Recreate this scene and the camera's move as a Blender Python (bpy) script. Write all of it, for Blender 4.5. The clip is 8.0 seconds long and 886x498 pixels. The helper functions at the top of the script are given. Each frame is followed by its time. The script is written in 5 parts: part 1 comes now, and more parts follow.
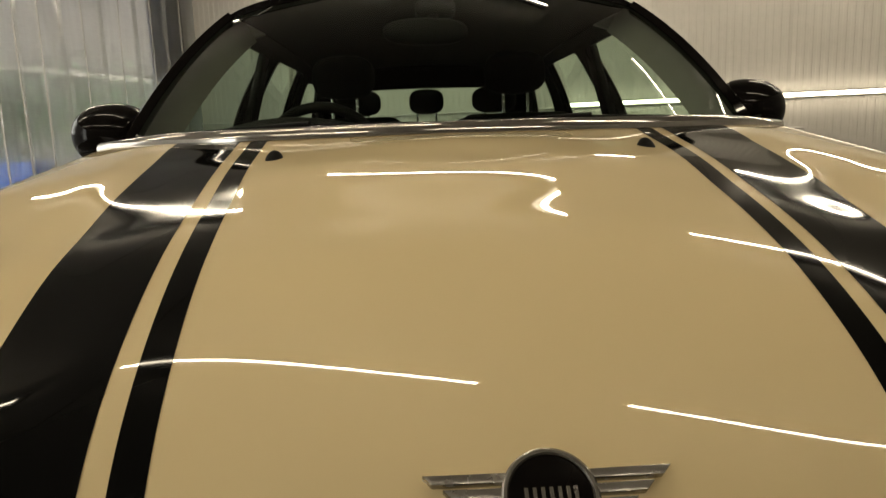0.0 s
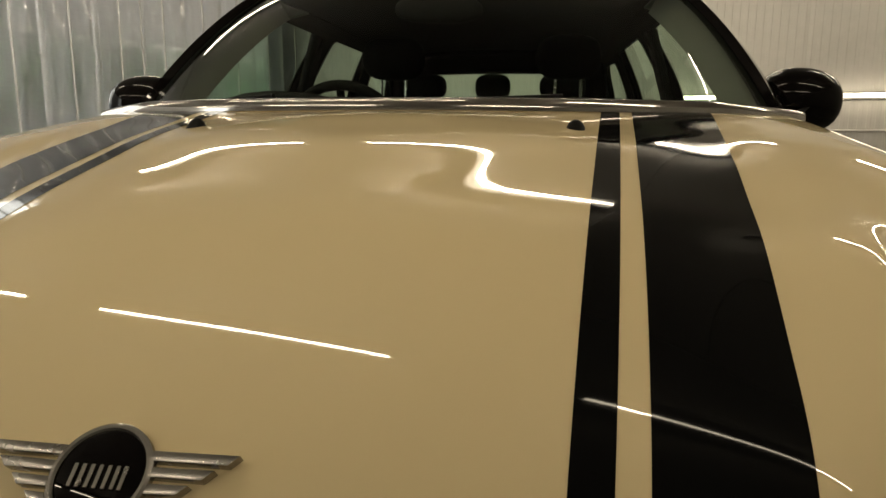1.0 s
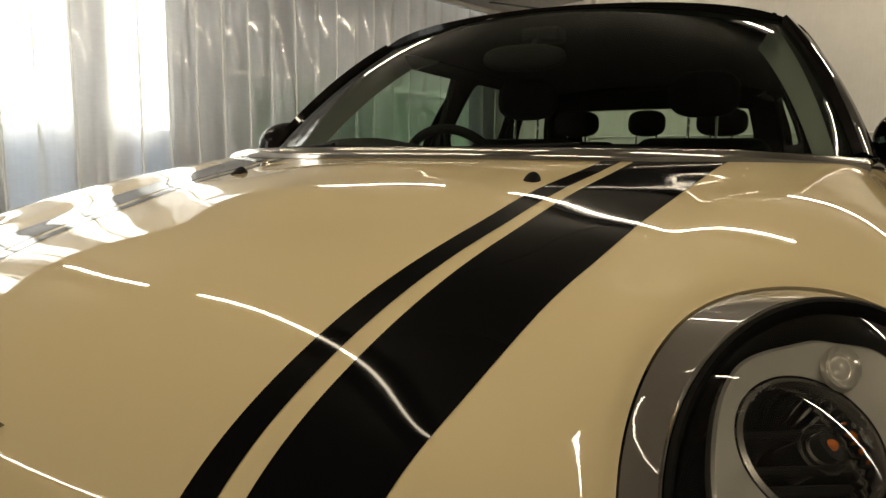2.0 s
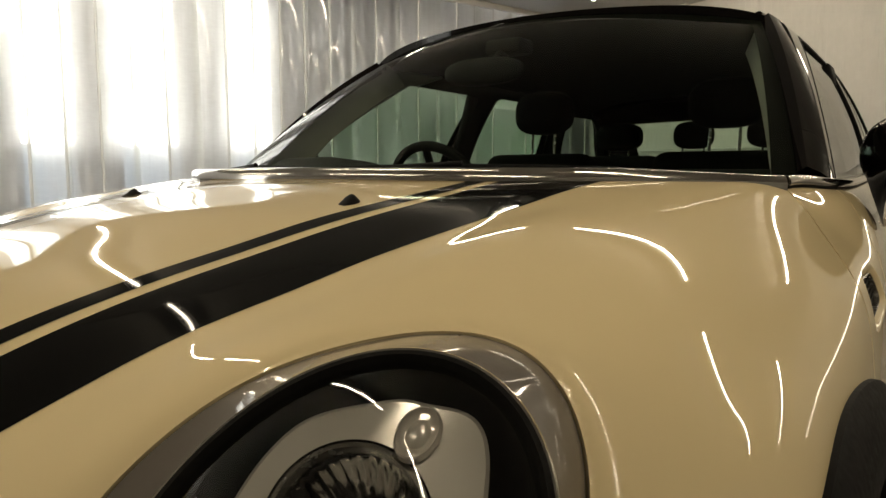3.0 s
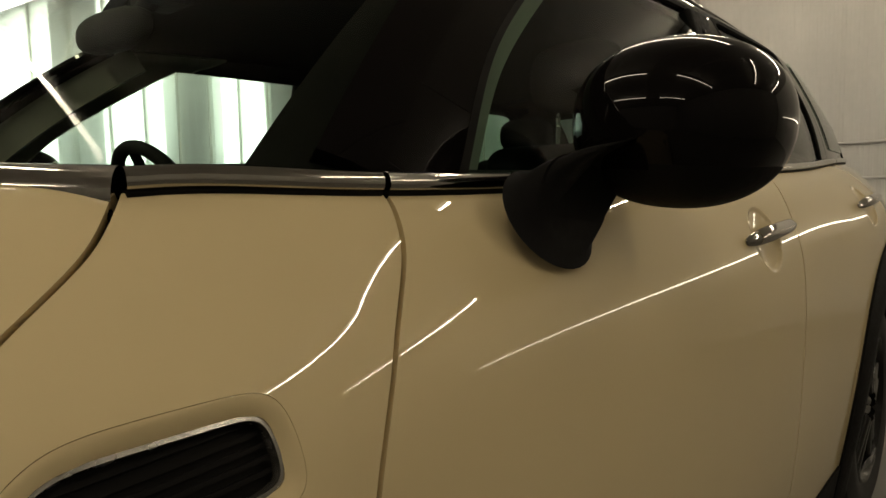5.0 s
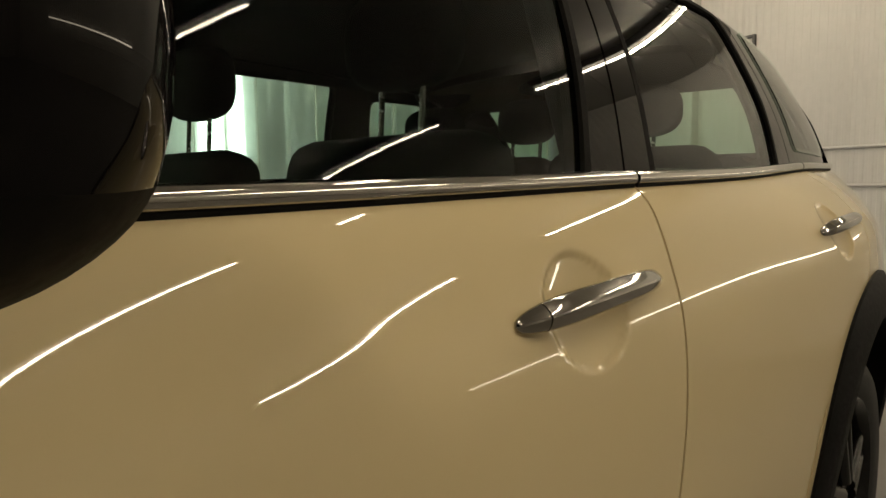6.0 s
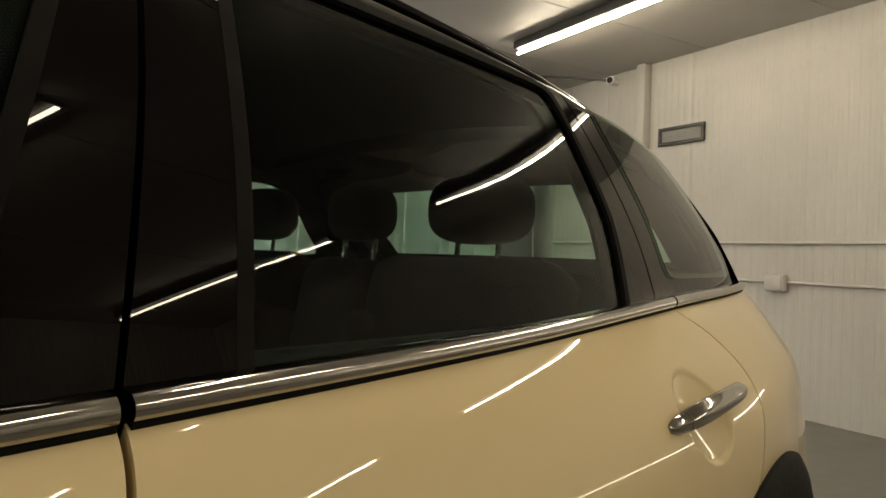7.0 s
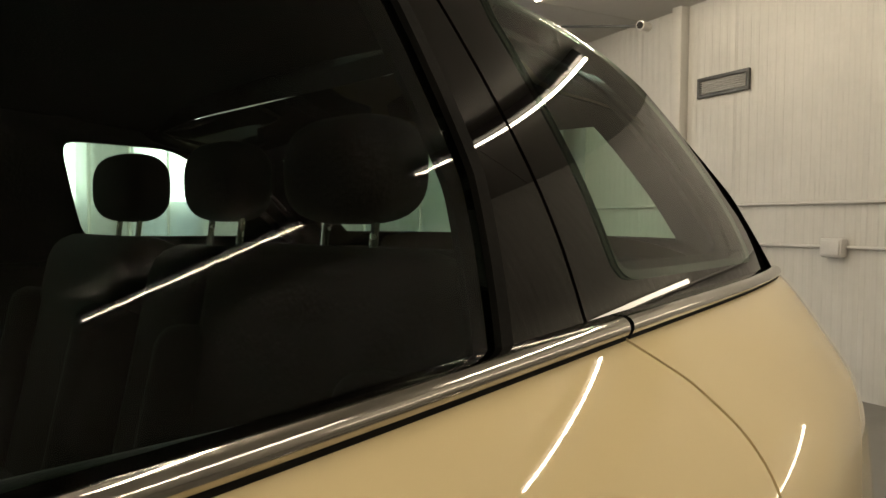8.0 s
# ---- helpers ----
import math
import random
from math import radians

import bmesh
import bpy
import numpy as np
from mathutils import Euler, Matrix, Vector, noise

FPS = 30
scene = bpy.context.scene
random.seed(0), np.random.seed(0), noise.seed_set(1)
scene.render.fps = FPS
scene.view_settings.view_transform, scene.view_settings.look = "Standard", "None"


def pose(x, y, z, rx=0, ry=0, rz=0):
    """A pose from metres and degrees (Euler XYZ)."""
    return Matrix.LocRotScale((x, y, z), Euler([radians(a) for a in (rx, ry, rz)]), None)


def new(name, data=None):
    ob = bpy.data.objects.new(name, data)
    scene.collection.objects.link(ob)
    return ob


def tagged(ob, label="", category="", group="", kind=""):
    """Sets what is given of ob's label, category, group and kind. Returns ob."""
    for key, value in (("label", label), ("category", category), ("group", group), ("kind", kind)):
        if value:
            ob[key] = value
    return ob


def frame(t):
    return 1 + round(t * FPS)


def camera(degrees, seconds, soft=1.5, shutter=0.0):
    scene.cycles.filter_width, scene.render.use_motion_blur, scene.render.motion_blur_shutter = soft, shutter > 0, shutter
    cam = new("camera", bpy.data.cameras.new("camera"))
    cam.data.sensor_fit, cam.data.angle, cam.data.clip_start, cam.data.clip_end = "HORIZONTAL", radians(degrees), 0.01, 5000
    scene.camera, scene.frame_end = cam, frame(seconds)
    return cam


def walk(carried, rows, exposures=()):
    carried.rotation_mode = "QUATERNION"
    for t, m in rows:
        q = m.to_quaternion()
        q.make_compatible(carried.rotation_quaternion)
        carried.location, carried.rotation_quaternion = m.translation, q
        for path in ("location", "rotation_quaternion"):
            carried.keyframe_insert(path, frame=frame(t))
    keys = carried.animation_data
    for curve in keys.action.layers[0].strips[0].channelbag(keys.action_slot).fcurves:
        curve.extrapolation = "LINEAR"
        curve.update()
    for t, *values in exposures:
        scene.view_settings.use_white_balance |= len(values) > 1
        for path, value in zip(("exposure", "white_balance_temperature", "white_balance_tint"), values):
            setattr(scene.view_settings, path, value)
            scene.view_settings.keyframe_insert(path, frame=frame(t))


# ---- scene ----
cam = camera(66.6, 8.0)
PATH = [
    (0.0, pose(-0.072, -0.221, 1.038, 80.78, 1.97, -2.39)),
    (0.5, pose(0.057, -0.223, 1.032, 80.19, 1.99, 0.96)),
    (1.0, pose(0.230, -0.167, 1.014, 80.04, -0.32, 7.72)),
    (1.5, pose(0.397, -0.163, 1.030, 78.85, -1.18, 15.50)),
    (1.7, pose(0.482, -0.172, 1.040, 80.41, -0.82, 20.38)),
    (2.8, pose(0.907, 0.067, 1.055, 84.11, -0.37, 34.00)),
    (3.0, pose(0.956, 0.131, 1.060, 83.58, -0.02, 36.16)),
    (3.5, pose(1.091, 0.324, 1.049, 83.86, 0.89, 41.50)),
    (4.0, pose(1.196, 0.527, 1.065, 83.57, 1.12, 43.29)),
    (4.4, pose(1.192, 0.765, 1.050, 84.44, 1.22, 41.67)),
    (4.5, pose(1.190, 0.815, 1.049, 84.50, 1.16, 41.15)),
    (4.7, pose(1.209, 0.920, 1.041, 84.67, 1.29, 40.50)),
    (5.8, pose(1.200, 1.683, 1.036, 84.96, 1.19, 43.10)),
    (6.0, pose(1.189, 1.801, 1.051, 84.74, 0.51, 42.60)),
    (6.2, pose(1.210, 1.928, 1.077, 84.46, -0.05, 43.71)),
    (6.4, pose(1.194, 2.041, 1.096, 85.01, -0.33, 41.24)),
    (6.5, pose(1.171, 2.086, 1.103, 85.43, -0.49, 40.32)),
    (7.0, pose(1.166, 2.396, 1.148, 90.56, -2.07, 40.52)),
    (7.5, pose(1.141, 2.638, 1.145, 91.74, -2.99, 39.90)),
    (7.7, pose(1.115, 2.735, 1.155, 91.75, -1.65, 39.60)),
    (8.0, pose(1.045, 2.912, 1.174, 87.85, -0.50, 44.40)),
]
EXPOSURES = [(0.0, 0.76), (0.5, 0.60), (1.0, 0.60), (1.7, 0.70), (2.8, 0.74), (3.5, 0.58), (4.5, 0.28), (5.8, 0.88), (6.5, 0.90), (7.5, 0.82), (8.0, 1.06)]
walk(cam, PATH, EXPOSURES)

# ---------------------------------------------------------------- world and light
world = bpy.data.worlds.new("overcast_daylight")
world.use_nodes = True
world.node_tree.nodes["Background"].inputs[0].default_value = (1.0, 0.975, 0.92, 1)
world.node_tree.nodes["Background"].inputs[1].default_value = 5.0
scene.world = world
LAMP_GLOW = 54.0
LAMP_WARM = (1.0, 0.86, 0.635)


# ---------------------------------------------------------------- materials
class Mat:
    """A small node-material builder round one Principled shader."""

    def __init__(self, name):
        self.m = bpy.data.materials.new(name)
        self.m.use_nodes = True
        self.t = self.m.node_tree
        self.b = self.t.nodes["Principled BSDF"]

    def node(self, kind, **kw):
        n = self.t.nodes.new(kind)
        for k, v in kw.items():
            if k in n.inputs:
                n.inputs[k].default_value = v
        return n

    def link(self, a, b):
        self.t.links.new(a, b)

    def set(self, **kw):
        for k, v in kw.items():
            self.b.inputs[k.replace("_", " ")].default_value = v
        return self

    def coords(self, scale=(1, 1, 1)):
        c = self.node("ShaderNodeTexCoord")
        mp = self.node("ShaderNodeMapping")
        mp.inputs["Scale"].default_value = scale
        self.link(c.outputs["Object"], mp.inputs[0])
        return mp.outputs[0]

    def noise(self, scale, detail=4, stretch=(1, 1, 1), rough=0.55):
        n = self.node("ShaderNodeTexNoise")
        n.inputs["Scale"].default_value = scale
        n.inputs["Detail"].default_value = detail
        n.inputs["Roughness"].default_value = rough
        self.link(self.coords(stretch), n.inputs["Vector"])
        return n.outputs["Fac"]

    def ramp(self, fac, stops):
        r = self.node("ShaderNodeValToRGB")
        e = r.color_ramp.elements
        e[0].position, e[0].color = stops[0][0], (*stops[0][1], 1)
        e[1].position, e[1].color = stops[-1][0], (*stops[-1][1], 1)
        for p, c in stops[1:-1]:
            x = e.new(p)
            x.color = (*c, 1)
        self.link(fac, r.inputs[0])
        return r.outputs[0]

    def vary(self, key, fac, lo, hi):
        r = self.node("ShaderNodeMapRange")
        r.inputs["To Min"].default_value, r.inputs["To Max"].default_value = lo, hi
        r.inputs["From Min"].default_value, r.inputs["From Max"].default_value = 0.3, 0.7
        self.link(fac, r.inputs["Value"])
        self.link(r.outputs[0], self.b.inputs[key])
        return r.outputs[0]

    def bump(self, fac, strength, dist):
        n = self.node("ShaderNodeBump")
        n.inputs["Strength"].default_value, n.inputs["Distance"].default_value = strength, dist
        self.link(fac, n.inputs["Height"])
        self.link(n.outputs[0], self.b.inputs["Normal"])
        return n


def two_tone(name, lo, hi, scale, rough=(0.4, 0.6), fine=0.0, stretch=(1, 1, 1), bump=0.0, **kw):
    """Colour that wanders between two tones at two scales, with matching gloss."""
    q = Mat(name)
    big, small = q.noise(scale, 3, stretch), q.noise(scale * 14, 5, stretch)
    add = q.node("ShaderNodeMath")
    add.operation = "MULTIPLY_ADD"
    q.link(small, add.inputs[0])
    add.inputs[1].default_value = 0.35
    q.link(big, add.inputs[2])
    col = q.ramp(add.outputs[0], [(0.45, lo), (0.95, hi)])
    q.link(col, q.b.inputs["Base Color"])
    q.vary("Roughness", small, *rough)
    if bump:
        q.bump(small, bump, 0.002)
    q.set(**kw)
    return q.m


def make_paint(name, col, coat_rough=0.02, flake=0.02, coat_ior=1.42):
    q = Mat(name)
    n = q.noise(2.2, 4)
    lo = tuple(c * (1 - flake) for c in col)
    q.link(q.ramp(n, [(0.3, lo), (0.7, col)]), q.b.inputs["Base Color"])
    q.set(Roughness=0.42, Coat_Weight=1.0, Coat_Roughness=coat_rough, Coat_IOR=coat_ior, Specular_IOR_Level=0.0)
    return q.m


def make_glass(name, tint, gloss=1.0, ior=1.27):
    q = Mat(name)
    out = q.t.nodes["Material Output"]
    tr, gl, mix, lw, rise, fr = (q.node(k) for k in ("ShaderNodeBsdfTransparent", "ShaderNodeBsdfGlossy", "ShaderNodeMixShader", "ShaderNodeLayerWeight", "ShaderNodeMath", "ShaderNodeMath"))
    tr.inputs[0].default_value = (*tint, 1)
    gl.inputs["Roughness"].default_value = 0.0
    gl.inputs[0].default_value = (gloss, gloss, gloss, 1)
    lw.inputs["Blend"].default_value = 0.5
    rise.operation, fr.operation = "POWER", "MULTIPLY_ADD"
    rise.inputs[1].default_value = 5.0
    fr.inputs[1].default_value, fr.inputs[2].default_value = 0.85, ((ior - 1) / (ior + 1)) ** 2
    q.link(lw.outputs["Facing"], rise.inputs[0])
    q.link(rise.outputs[0], fr.inputs[0])
    q.link(fr.outputs[0], mix.inputs[0])
    q.link(tr.outputs[0], mix.inputs[1])
    q.link(gl.outputs[0], mix.inputs[2])
    q.link(mix.outputs[0], out.inputs[0])
    q.t.nodes.remove(q.b)
    return q.m


def make_glow(name, col, strength):
    q = Mat(name)
    q.set(Base_Color=(0.9, 0.9, 0.9, 1), Emission_Color=(*col, 1), Emission_Strength=strength)
    return q.m


PAINT = make_paint("cream_car_paint", (0.69, 0.565, 0.335))
BLACK_PAINT = make_paint("gloss_black_paint", (0.004, 0.0033, 0.0033), 0.012, coat_ior=1.24)
STRIPE = make_paint("black_stripe_film", (0.004, 0.004, 0.004), 0.04, coat_ior=1.15)
CHROME = two_tone("polished_trim", (0.38, 0.36, 0.33), (0.46, 0.44, 0.41), 6, (0.06, 0.12), Metallic=1.0)
SATIN = two_tone("satin_silver", (0.30, 0.285, 0.262), (0.325, 0.31, 0.288), 5, (0.25, 0.28), Metallic=0.85)
RING = two_tone("gloss_grey_ring", (0.105, 0.092, 0.08), (0.12, 0.106, 0.093), 14, (0.4, 0.5), Coat_Weight=1.0, Coat_Roughness=0.03, Coat_IOR=1.28, Specular_IOR_Level=0.1)
GAP = two_tone("seam_rubber", (0.006, 0.006, 0.006), (0.012, 0.011, 0.010), 20, (0.7, 0.9), Specular_IOR_Level=0.08)
PLASTIC = two_tone("textured_black_plastic", (0.007, 0.007, 0.007), (0.013, 0.012, 0.012), 8, (0.5, 0.65), bump=0.1, Specular_IOR_Level=0.05)
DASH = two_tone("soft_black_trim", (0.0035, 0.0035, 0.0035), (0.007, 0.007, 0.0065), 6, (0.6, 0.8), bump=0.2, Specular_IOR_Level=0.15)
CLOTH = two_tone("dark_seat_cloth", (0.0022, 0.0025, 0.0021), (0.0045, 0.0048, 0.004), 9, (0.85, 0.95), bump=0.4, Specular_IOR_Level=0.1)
PALE_TRIM = two_tone("grey_pillar_trim", (0.17, 0.17, 0.145), (0.21, 0.21, 0.18), 5, (0.7, 0.85), bump=0.2)
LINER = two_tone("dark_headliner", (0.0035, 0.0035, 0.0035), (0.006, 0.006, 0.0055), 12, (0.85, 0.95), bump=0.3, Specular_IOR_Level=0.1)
SCREEN_GLASS = make_glass("windscreen_glass", (0.80, 0.87, 0.79), 0.42, 1.2)
SIDE_GLASS = make_glass("door_glass", (0.66, 0.80, 0.71))
LENS = make_glass("clear_lens", (0.93, 0.93, 0.92), 1.0, 1.42)
TYRE = two_tone("tyre_rubber", (0.012, 0.012, 0.012), (0.022, 0.021, 0.02), 20, (0.7, 0.85), bump=0.3)
RIM = two_tone("black_alloy", (0.008, 0.008, 0.008), (0.014, 0.013, 0.013), 10, (0.15, 0.25), Metallic=0.3)
REFLECTOR = two_tone("lamp_reflector", (0.75, 0.74, 0.71), (0.85, 0.84, 0.82), 30, (0.05, 0.12), Metallic=1.0)
MIRROR = Mat("mirror_glass").set(Base_Color=(0.8, 0.82, 0.82, 1), Metallic=1.0, Roughness=0.01).m
AMBER = Mat("amber_bulb").set(Base_Color=(0.5, 0.12, 0.01, 1), Roughness=0.15).m


# ---------------------------------------------------------------- surfaces of the car
def spline_matrix(n):
    """Second derivatives of a natural cubic spline through n even knots, as a matrix on the values."""
    a, b = np.eye(n), np.zeros((n, n))
    for i in range(1, n - 1):
        a[i, i - 1:i + 2] = (1, 4, 1)
        b[i, i - 1:i + 2] = (6, -12, 6)
    return np.linalg.solve(a, b)


def spline_weights(u, n, mat):
    """Rows of weights that give the spline's value at each u in 0..n-1."""
    u = np.clip(np.asarray(u, float), 0, n - 1)
    i = np.minimum(u.astype(int), n - 2)
    f = u - i
    w = np.zeros((len(u), n))
    k = np.arange(len(u))
    w[k, i] += 1 - f
    w[k, i + 1] += f
    w += (((1 - f) ** 3 - (1 - f)) / 6)[:, None] * mat[i] + ((f ** 3 - f) / 6)[:, None] * mat[i + 1]
    return w


class Net:
    """A smooth surface through a net of control points (stations x columns x 3)."""

    def __init__(self, net, sign=1):
        self.p, self.sign = np.array(net, float), sign
        self.nu, self.nv = self.p.shape[:2]
        self.mu, self.mv = spline_matrix(self.nu), spline_matrix(self.nv)

    def at(self, uv):
        uv = np.asarray(uv, float)
        a, b = spline_weights(uv[:, 0], self.nu, self.mu), spline_weights(uv[:, 1], self.nv, self.mv)
        return np.einsum("ki,kj,ijc->kc", a, b, self.p, optimize=True)

    def normal(self, uv):
        uv = np.asarray(uv, float)
        h = 1e-3
        lo, hi = np.zeros(2), np.array([self.nu - 1.0, self.nv - 1.0])
        du = self.at(np.clip(uv + (h, 0), lo, hi)) - self.at(np.clip(uv - (h, 0), lo, hi))
        dv = self.at(np.clip(uv + (0, h), lo, hi)) - self.at(np.clip(uv - (0, h), lo, hi))
        n = np.cross(du, dv) * self.sign
        return n / np.maximum(np.linalg.norm(n, axis=1, keepdims=True), 1e-12)


def curve(knots, values):
    """A smooth function through (knot, value) pairs."""
    k, v = np.array(knots, float), np.array(values, float)
    order = np.argsort(k)
    k, v = k[order], v[order]
    d = np.gradient(v, k)

    def f(x):
        x = np.clip(np.asarray(x, float), k[0], k[-1])
        i = np.clip(np.searchsorted(k, x) - 1, 0, len(k) - 2)
        h = k[i + 1] - k[i]
        t = (x - k[i]) / h
        return (2 * t ** 3 - 3 * t ** 2 + 1) * v[i] + (t ** 3 - 2 * t ** 2 + t) * h * d[i] + (3 * t ** 2 - 2 * t ** 3) * v[i + 1] + (t ** 3 - t ** 2) * h * d[i + 1]
    return f


# half sections of the lower body: centre line, inner stripe, outer stripe, shoulder, belt, upper side, side, lower side, sill
HALF = []
HALF.append([(0, .02, .24), (.26, .04, .24), (.38, .06, .24), (.46, .10, .24), (.52, .13, .235), (.57, .17, .23), (.61, .20, .225), (.63, .22, .22), (.63, .26, .21)])
HALF.append([(0, .00, .50), (.27, .02, .49), (.40, .05, .485), (.49, .085, .475), (.56, .12, .46), (.62, .16, .43), (.66, .19, .39), (.69, .21, .33), (.68, .25, .22)])
HALF.append([(0, .075, .72), (.27, .10, .70), (.40, .13, .70), (.50, .165, .67), (.58, .20, .62), (.65, .235, .55), (.71, .265, .47), (.74, .28, .37), (.73, .32, .22)])
HALF.append([(0, 0.165, 0.8384), (0.27, 0.188, 0.8175), (0.405, 0.21, 0.814), (0.51, 0.24, 0.7848), (0.6, 0.27, 0.728), (0.68, 0.3, 0.645), (0.75, 0.32, 0.55), (0.79, 0.34, 0.4), (0.78, 0.38, 0.22)])
HALF.append([(0, 0.3, 0.9063), (0.283, 0.3, 0.8836), (0.415, 0.305, 0.8621), (0.53, 0.325, 0.8444), (0.635, 0.36, 0.79), (0.73, 0.39, 0.7), (0.81, 0.41, 0.59), (0.85, 0.42, 0.42), (0.83, 0.46, 0.22)])
HALF.append([(0, 0.45, 0.9501), (0.3, 0.45, 0.9348), (0.4375, 0.45, 0.9151), (0.565, 0.45, 0.9037), (0.695, 0.475, 0.868), (0.795, 0.495, 0.78), (0.86, 0.52, 0.66), (0.885, 0.54, 0.45), (0.86, 0.56, 0.22)])
HALF.append([(0, 0.65, 0.9979), (0.3215, 0.65, 0.9788), (0.4675, 0.65, 0.9632), (0.61, 0.65, 0.9515), (0.745, 0.65, 0.93), (0.84, 0.66, 0.865), (0.898, 0.66, 0.76), (0.906, 0.67, 0.5), (0.86, 0.67, 0.22)])
HALF.append([(0, 0.85, 1.0354), (0.3435, 0.85, 1.0176), (0.4975, 0.85, 1.0047), (0.63, 0.85, 0.9936), (0.76, 0.85, 0.966), (0.855, 0.85, 0.9), (0.908, 0.85, 0.79), (0.912, 0.85, 0.52), (0.86, 0.85, 0.22)])
HALF.append([(0, 1.07, 1.0532), (0.365, 1.07, 1.0493), (0.53, 1.07, 1.0416), (0.655, 1.07, 1.03), (0.765, 1.07, 1.001), (0.862, 1.07, 0.93), (0.912, 1.07, 0.815), (0.915, 1.07, 0.54), (0.86, 1.07, 0.22)])
HALF.append([(0, 1.307, 1.068), (.36, 1.307, 1.065), (.55, 1.307, 1.060), (.67, 1.307, 1.053), (.760, 1.307, 1.038), (.853, 1.307, .957), (.910, 1.307, .840), (.915, 1.307, .55), (.86, 1.307, .22)])
for y, bx, bz, ux, uz, sx, sz, lx in (
        (1.502, .806, 1.034, .869, .957, .906, .838, .912), (2.0, .807, 1.037, .864, .957, .898, .835, .905),
        (2.56, .801, 1.051, .863, .962, .895, .838, .903), (3.0, .784, 1.062, .864, .968, .897, .845, .905),
        (3.424, .756, 1.080, .868, .975, .902, .852, .908), (3.80, .712, 1.088, .820, .985, .860, .86, .873),
        (4.103, .657, 1.094, .745, .99, .789, .87, .801), (4.25, .60, 1.096, .645, 1.0, .685, .88, .695)):
    HALF.append([(0, y, bz), (bx * .42, y, bz), (bx * .66, y, bz), (bx * .86, y, bz), (bx, y, bz), (ux, y, uz), (sx, y, sz), (lx, y, .55), (lx - .045, y, .22)])


# gentle swell of the pressed bonnet sheet in millimetres: a row every 10 cm outwards from the middle, a column every 7.5 cm from y = 0.40 back
SWELL = []
SWELL.append((0.55, 1.58, 1.61, 4.38, -2.84, -1.34, 0.98, 0.12))
SWELL.append((1.39, 0.87, -1.16, 3.57, 0.92, -1.76, 1.50, 0.21))
SWELL.append((2.66, 0.26, 1.30, -1.82, 2.32, -1.85, -0.51, -0.27))
SWELL.append((-0.86, -0.72, 0.72, -0.65, -0.52, -0.65, -0.90, -0.96))
SWELL.append((-1.18, 1.17, -0.38, 1.44, -0.98, -0.48, 1.12, -0.64))
SWELL.append((0.07, 0.77, -2.04, -0.09, 0.14, -2.56, -1.64, -2.04))
SWELL.append((-0.01, -0.54, -3.90, -0.63, 0.67, 0.86, 0.85, -1.33))


def swell(x, y):
    """Height in metres that the swell adds, alike on both sides."""
    out = np.zeros_like(x)
    ys = [np.exp(-((y - .40 - .075 * k) / .062) ** 2 / 2) for k in range(8)]
    for i, row in enumerate(SWELL):
        across = np.exp(-((x - .1 * i) / .085) ** 2 / 2)
        if i:
            across = across + np.exp(-((x + .1 * i) / .085) ** 2 / 2)
        out += across * sum(v * .001 * g for v, g in zip(row, ys))
    return out


class Shaped(Net):
    """The body net with the soft crests over the headlamps and the shallow dome of the bonnet."""

    def at(self, uv, rolled=True):
        p = Net.at(self, uv)
        ax, y = np.abs(p[:, 0]), p[:, 1]
        ease = lambda a, b: (lambda t: t * t * (3 - 2 * t))(np.clip((y - a) / (b - a), 0, 1))
        s = ax - (.465 + .14 * y)
        w = .060 + .026 * np.tanh(s / .05)
        crest = .0064 * np.exp(-(s / w) ** 2 / 2) * ease(.26, .46) * (1 - ease(.76, 1.06))
        dome = .003 * np.exp(-((y - .88) ** 2 + (ax - .70) ** 2) / .02) + .0052 * np.exp(-((y - .745) / .078) ** 2 / 2) * np.exp(-(ax / .5) ** 4)
        p[:, 2] += np.where(p[:, 2] > .7, crest + dome + np.where(y < 1.35, swell(p[:, 0], y), 0), 0)
        if not rolled:
            return p
        near = np.clip(lamp_out(p[:, 0], y, p[:, 2]), 0, 1)
        roll = np.where((ax > .3) & (y < .8), .0075 * np.exp(-(near / .011) ** 1.3), 0)
        p -= roll[:, None] * LAMP_N * np.stack([np.sign(p[:, 0]), np.ones(len(p)), np.ones(len(p))], 1)
        return p


BODY = Shaped([[(-x, y, z) for x, y, z in row[:0:-1]] + list(row) for row in HALF], -1)   # columns 0..16, centre 8

class Dented(Net):
    """A net with a round dish pressed into it behind a door handle."""

    def __init__(self, net, yc, zc, ry=.068, rz=.055, deep=.0125):
        self.p, self.sign, self.nu, self.nv, self.mu, self.mv = net.p, net.sign, net.nu, net.nv, net.mu, net.mv
        self.base, self.dish = net, (yc, zc, ry, rz, deep)

    def at(self, uv):
        p = self.base.at(uv)
        yc, zc, ry, rz, deep = self.dish
        r2 = ((p[:, 1] - yc) / ry) ** 2 + ((p[:, 2] - zc) / rz) ** 2
        e = np.clip((1.03 - np.sqrt(r2)) / .16, 0, 1)
        d = deep * (e * e * (3 - 2 * e)) * (.22 + .78 * np.clip(1 - r2, 0, 1))
        return p - self.base.normal(uv) * d[:, None]


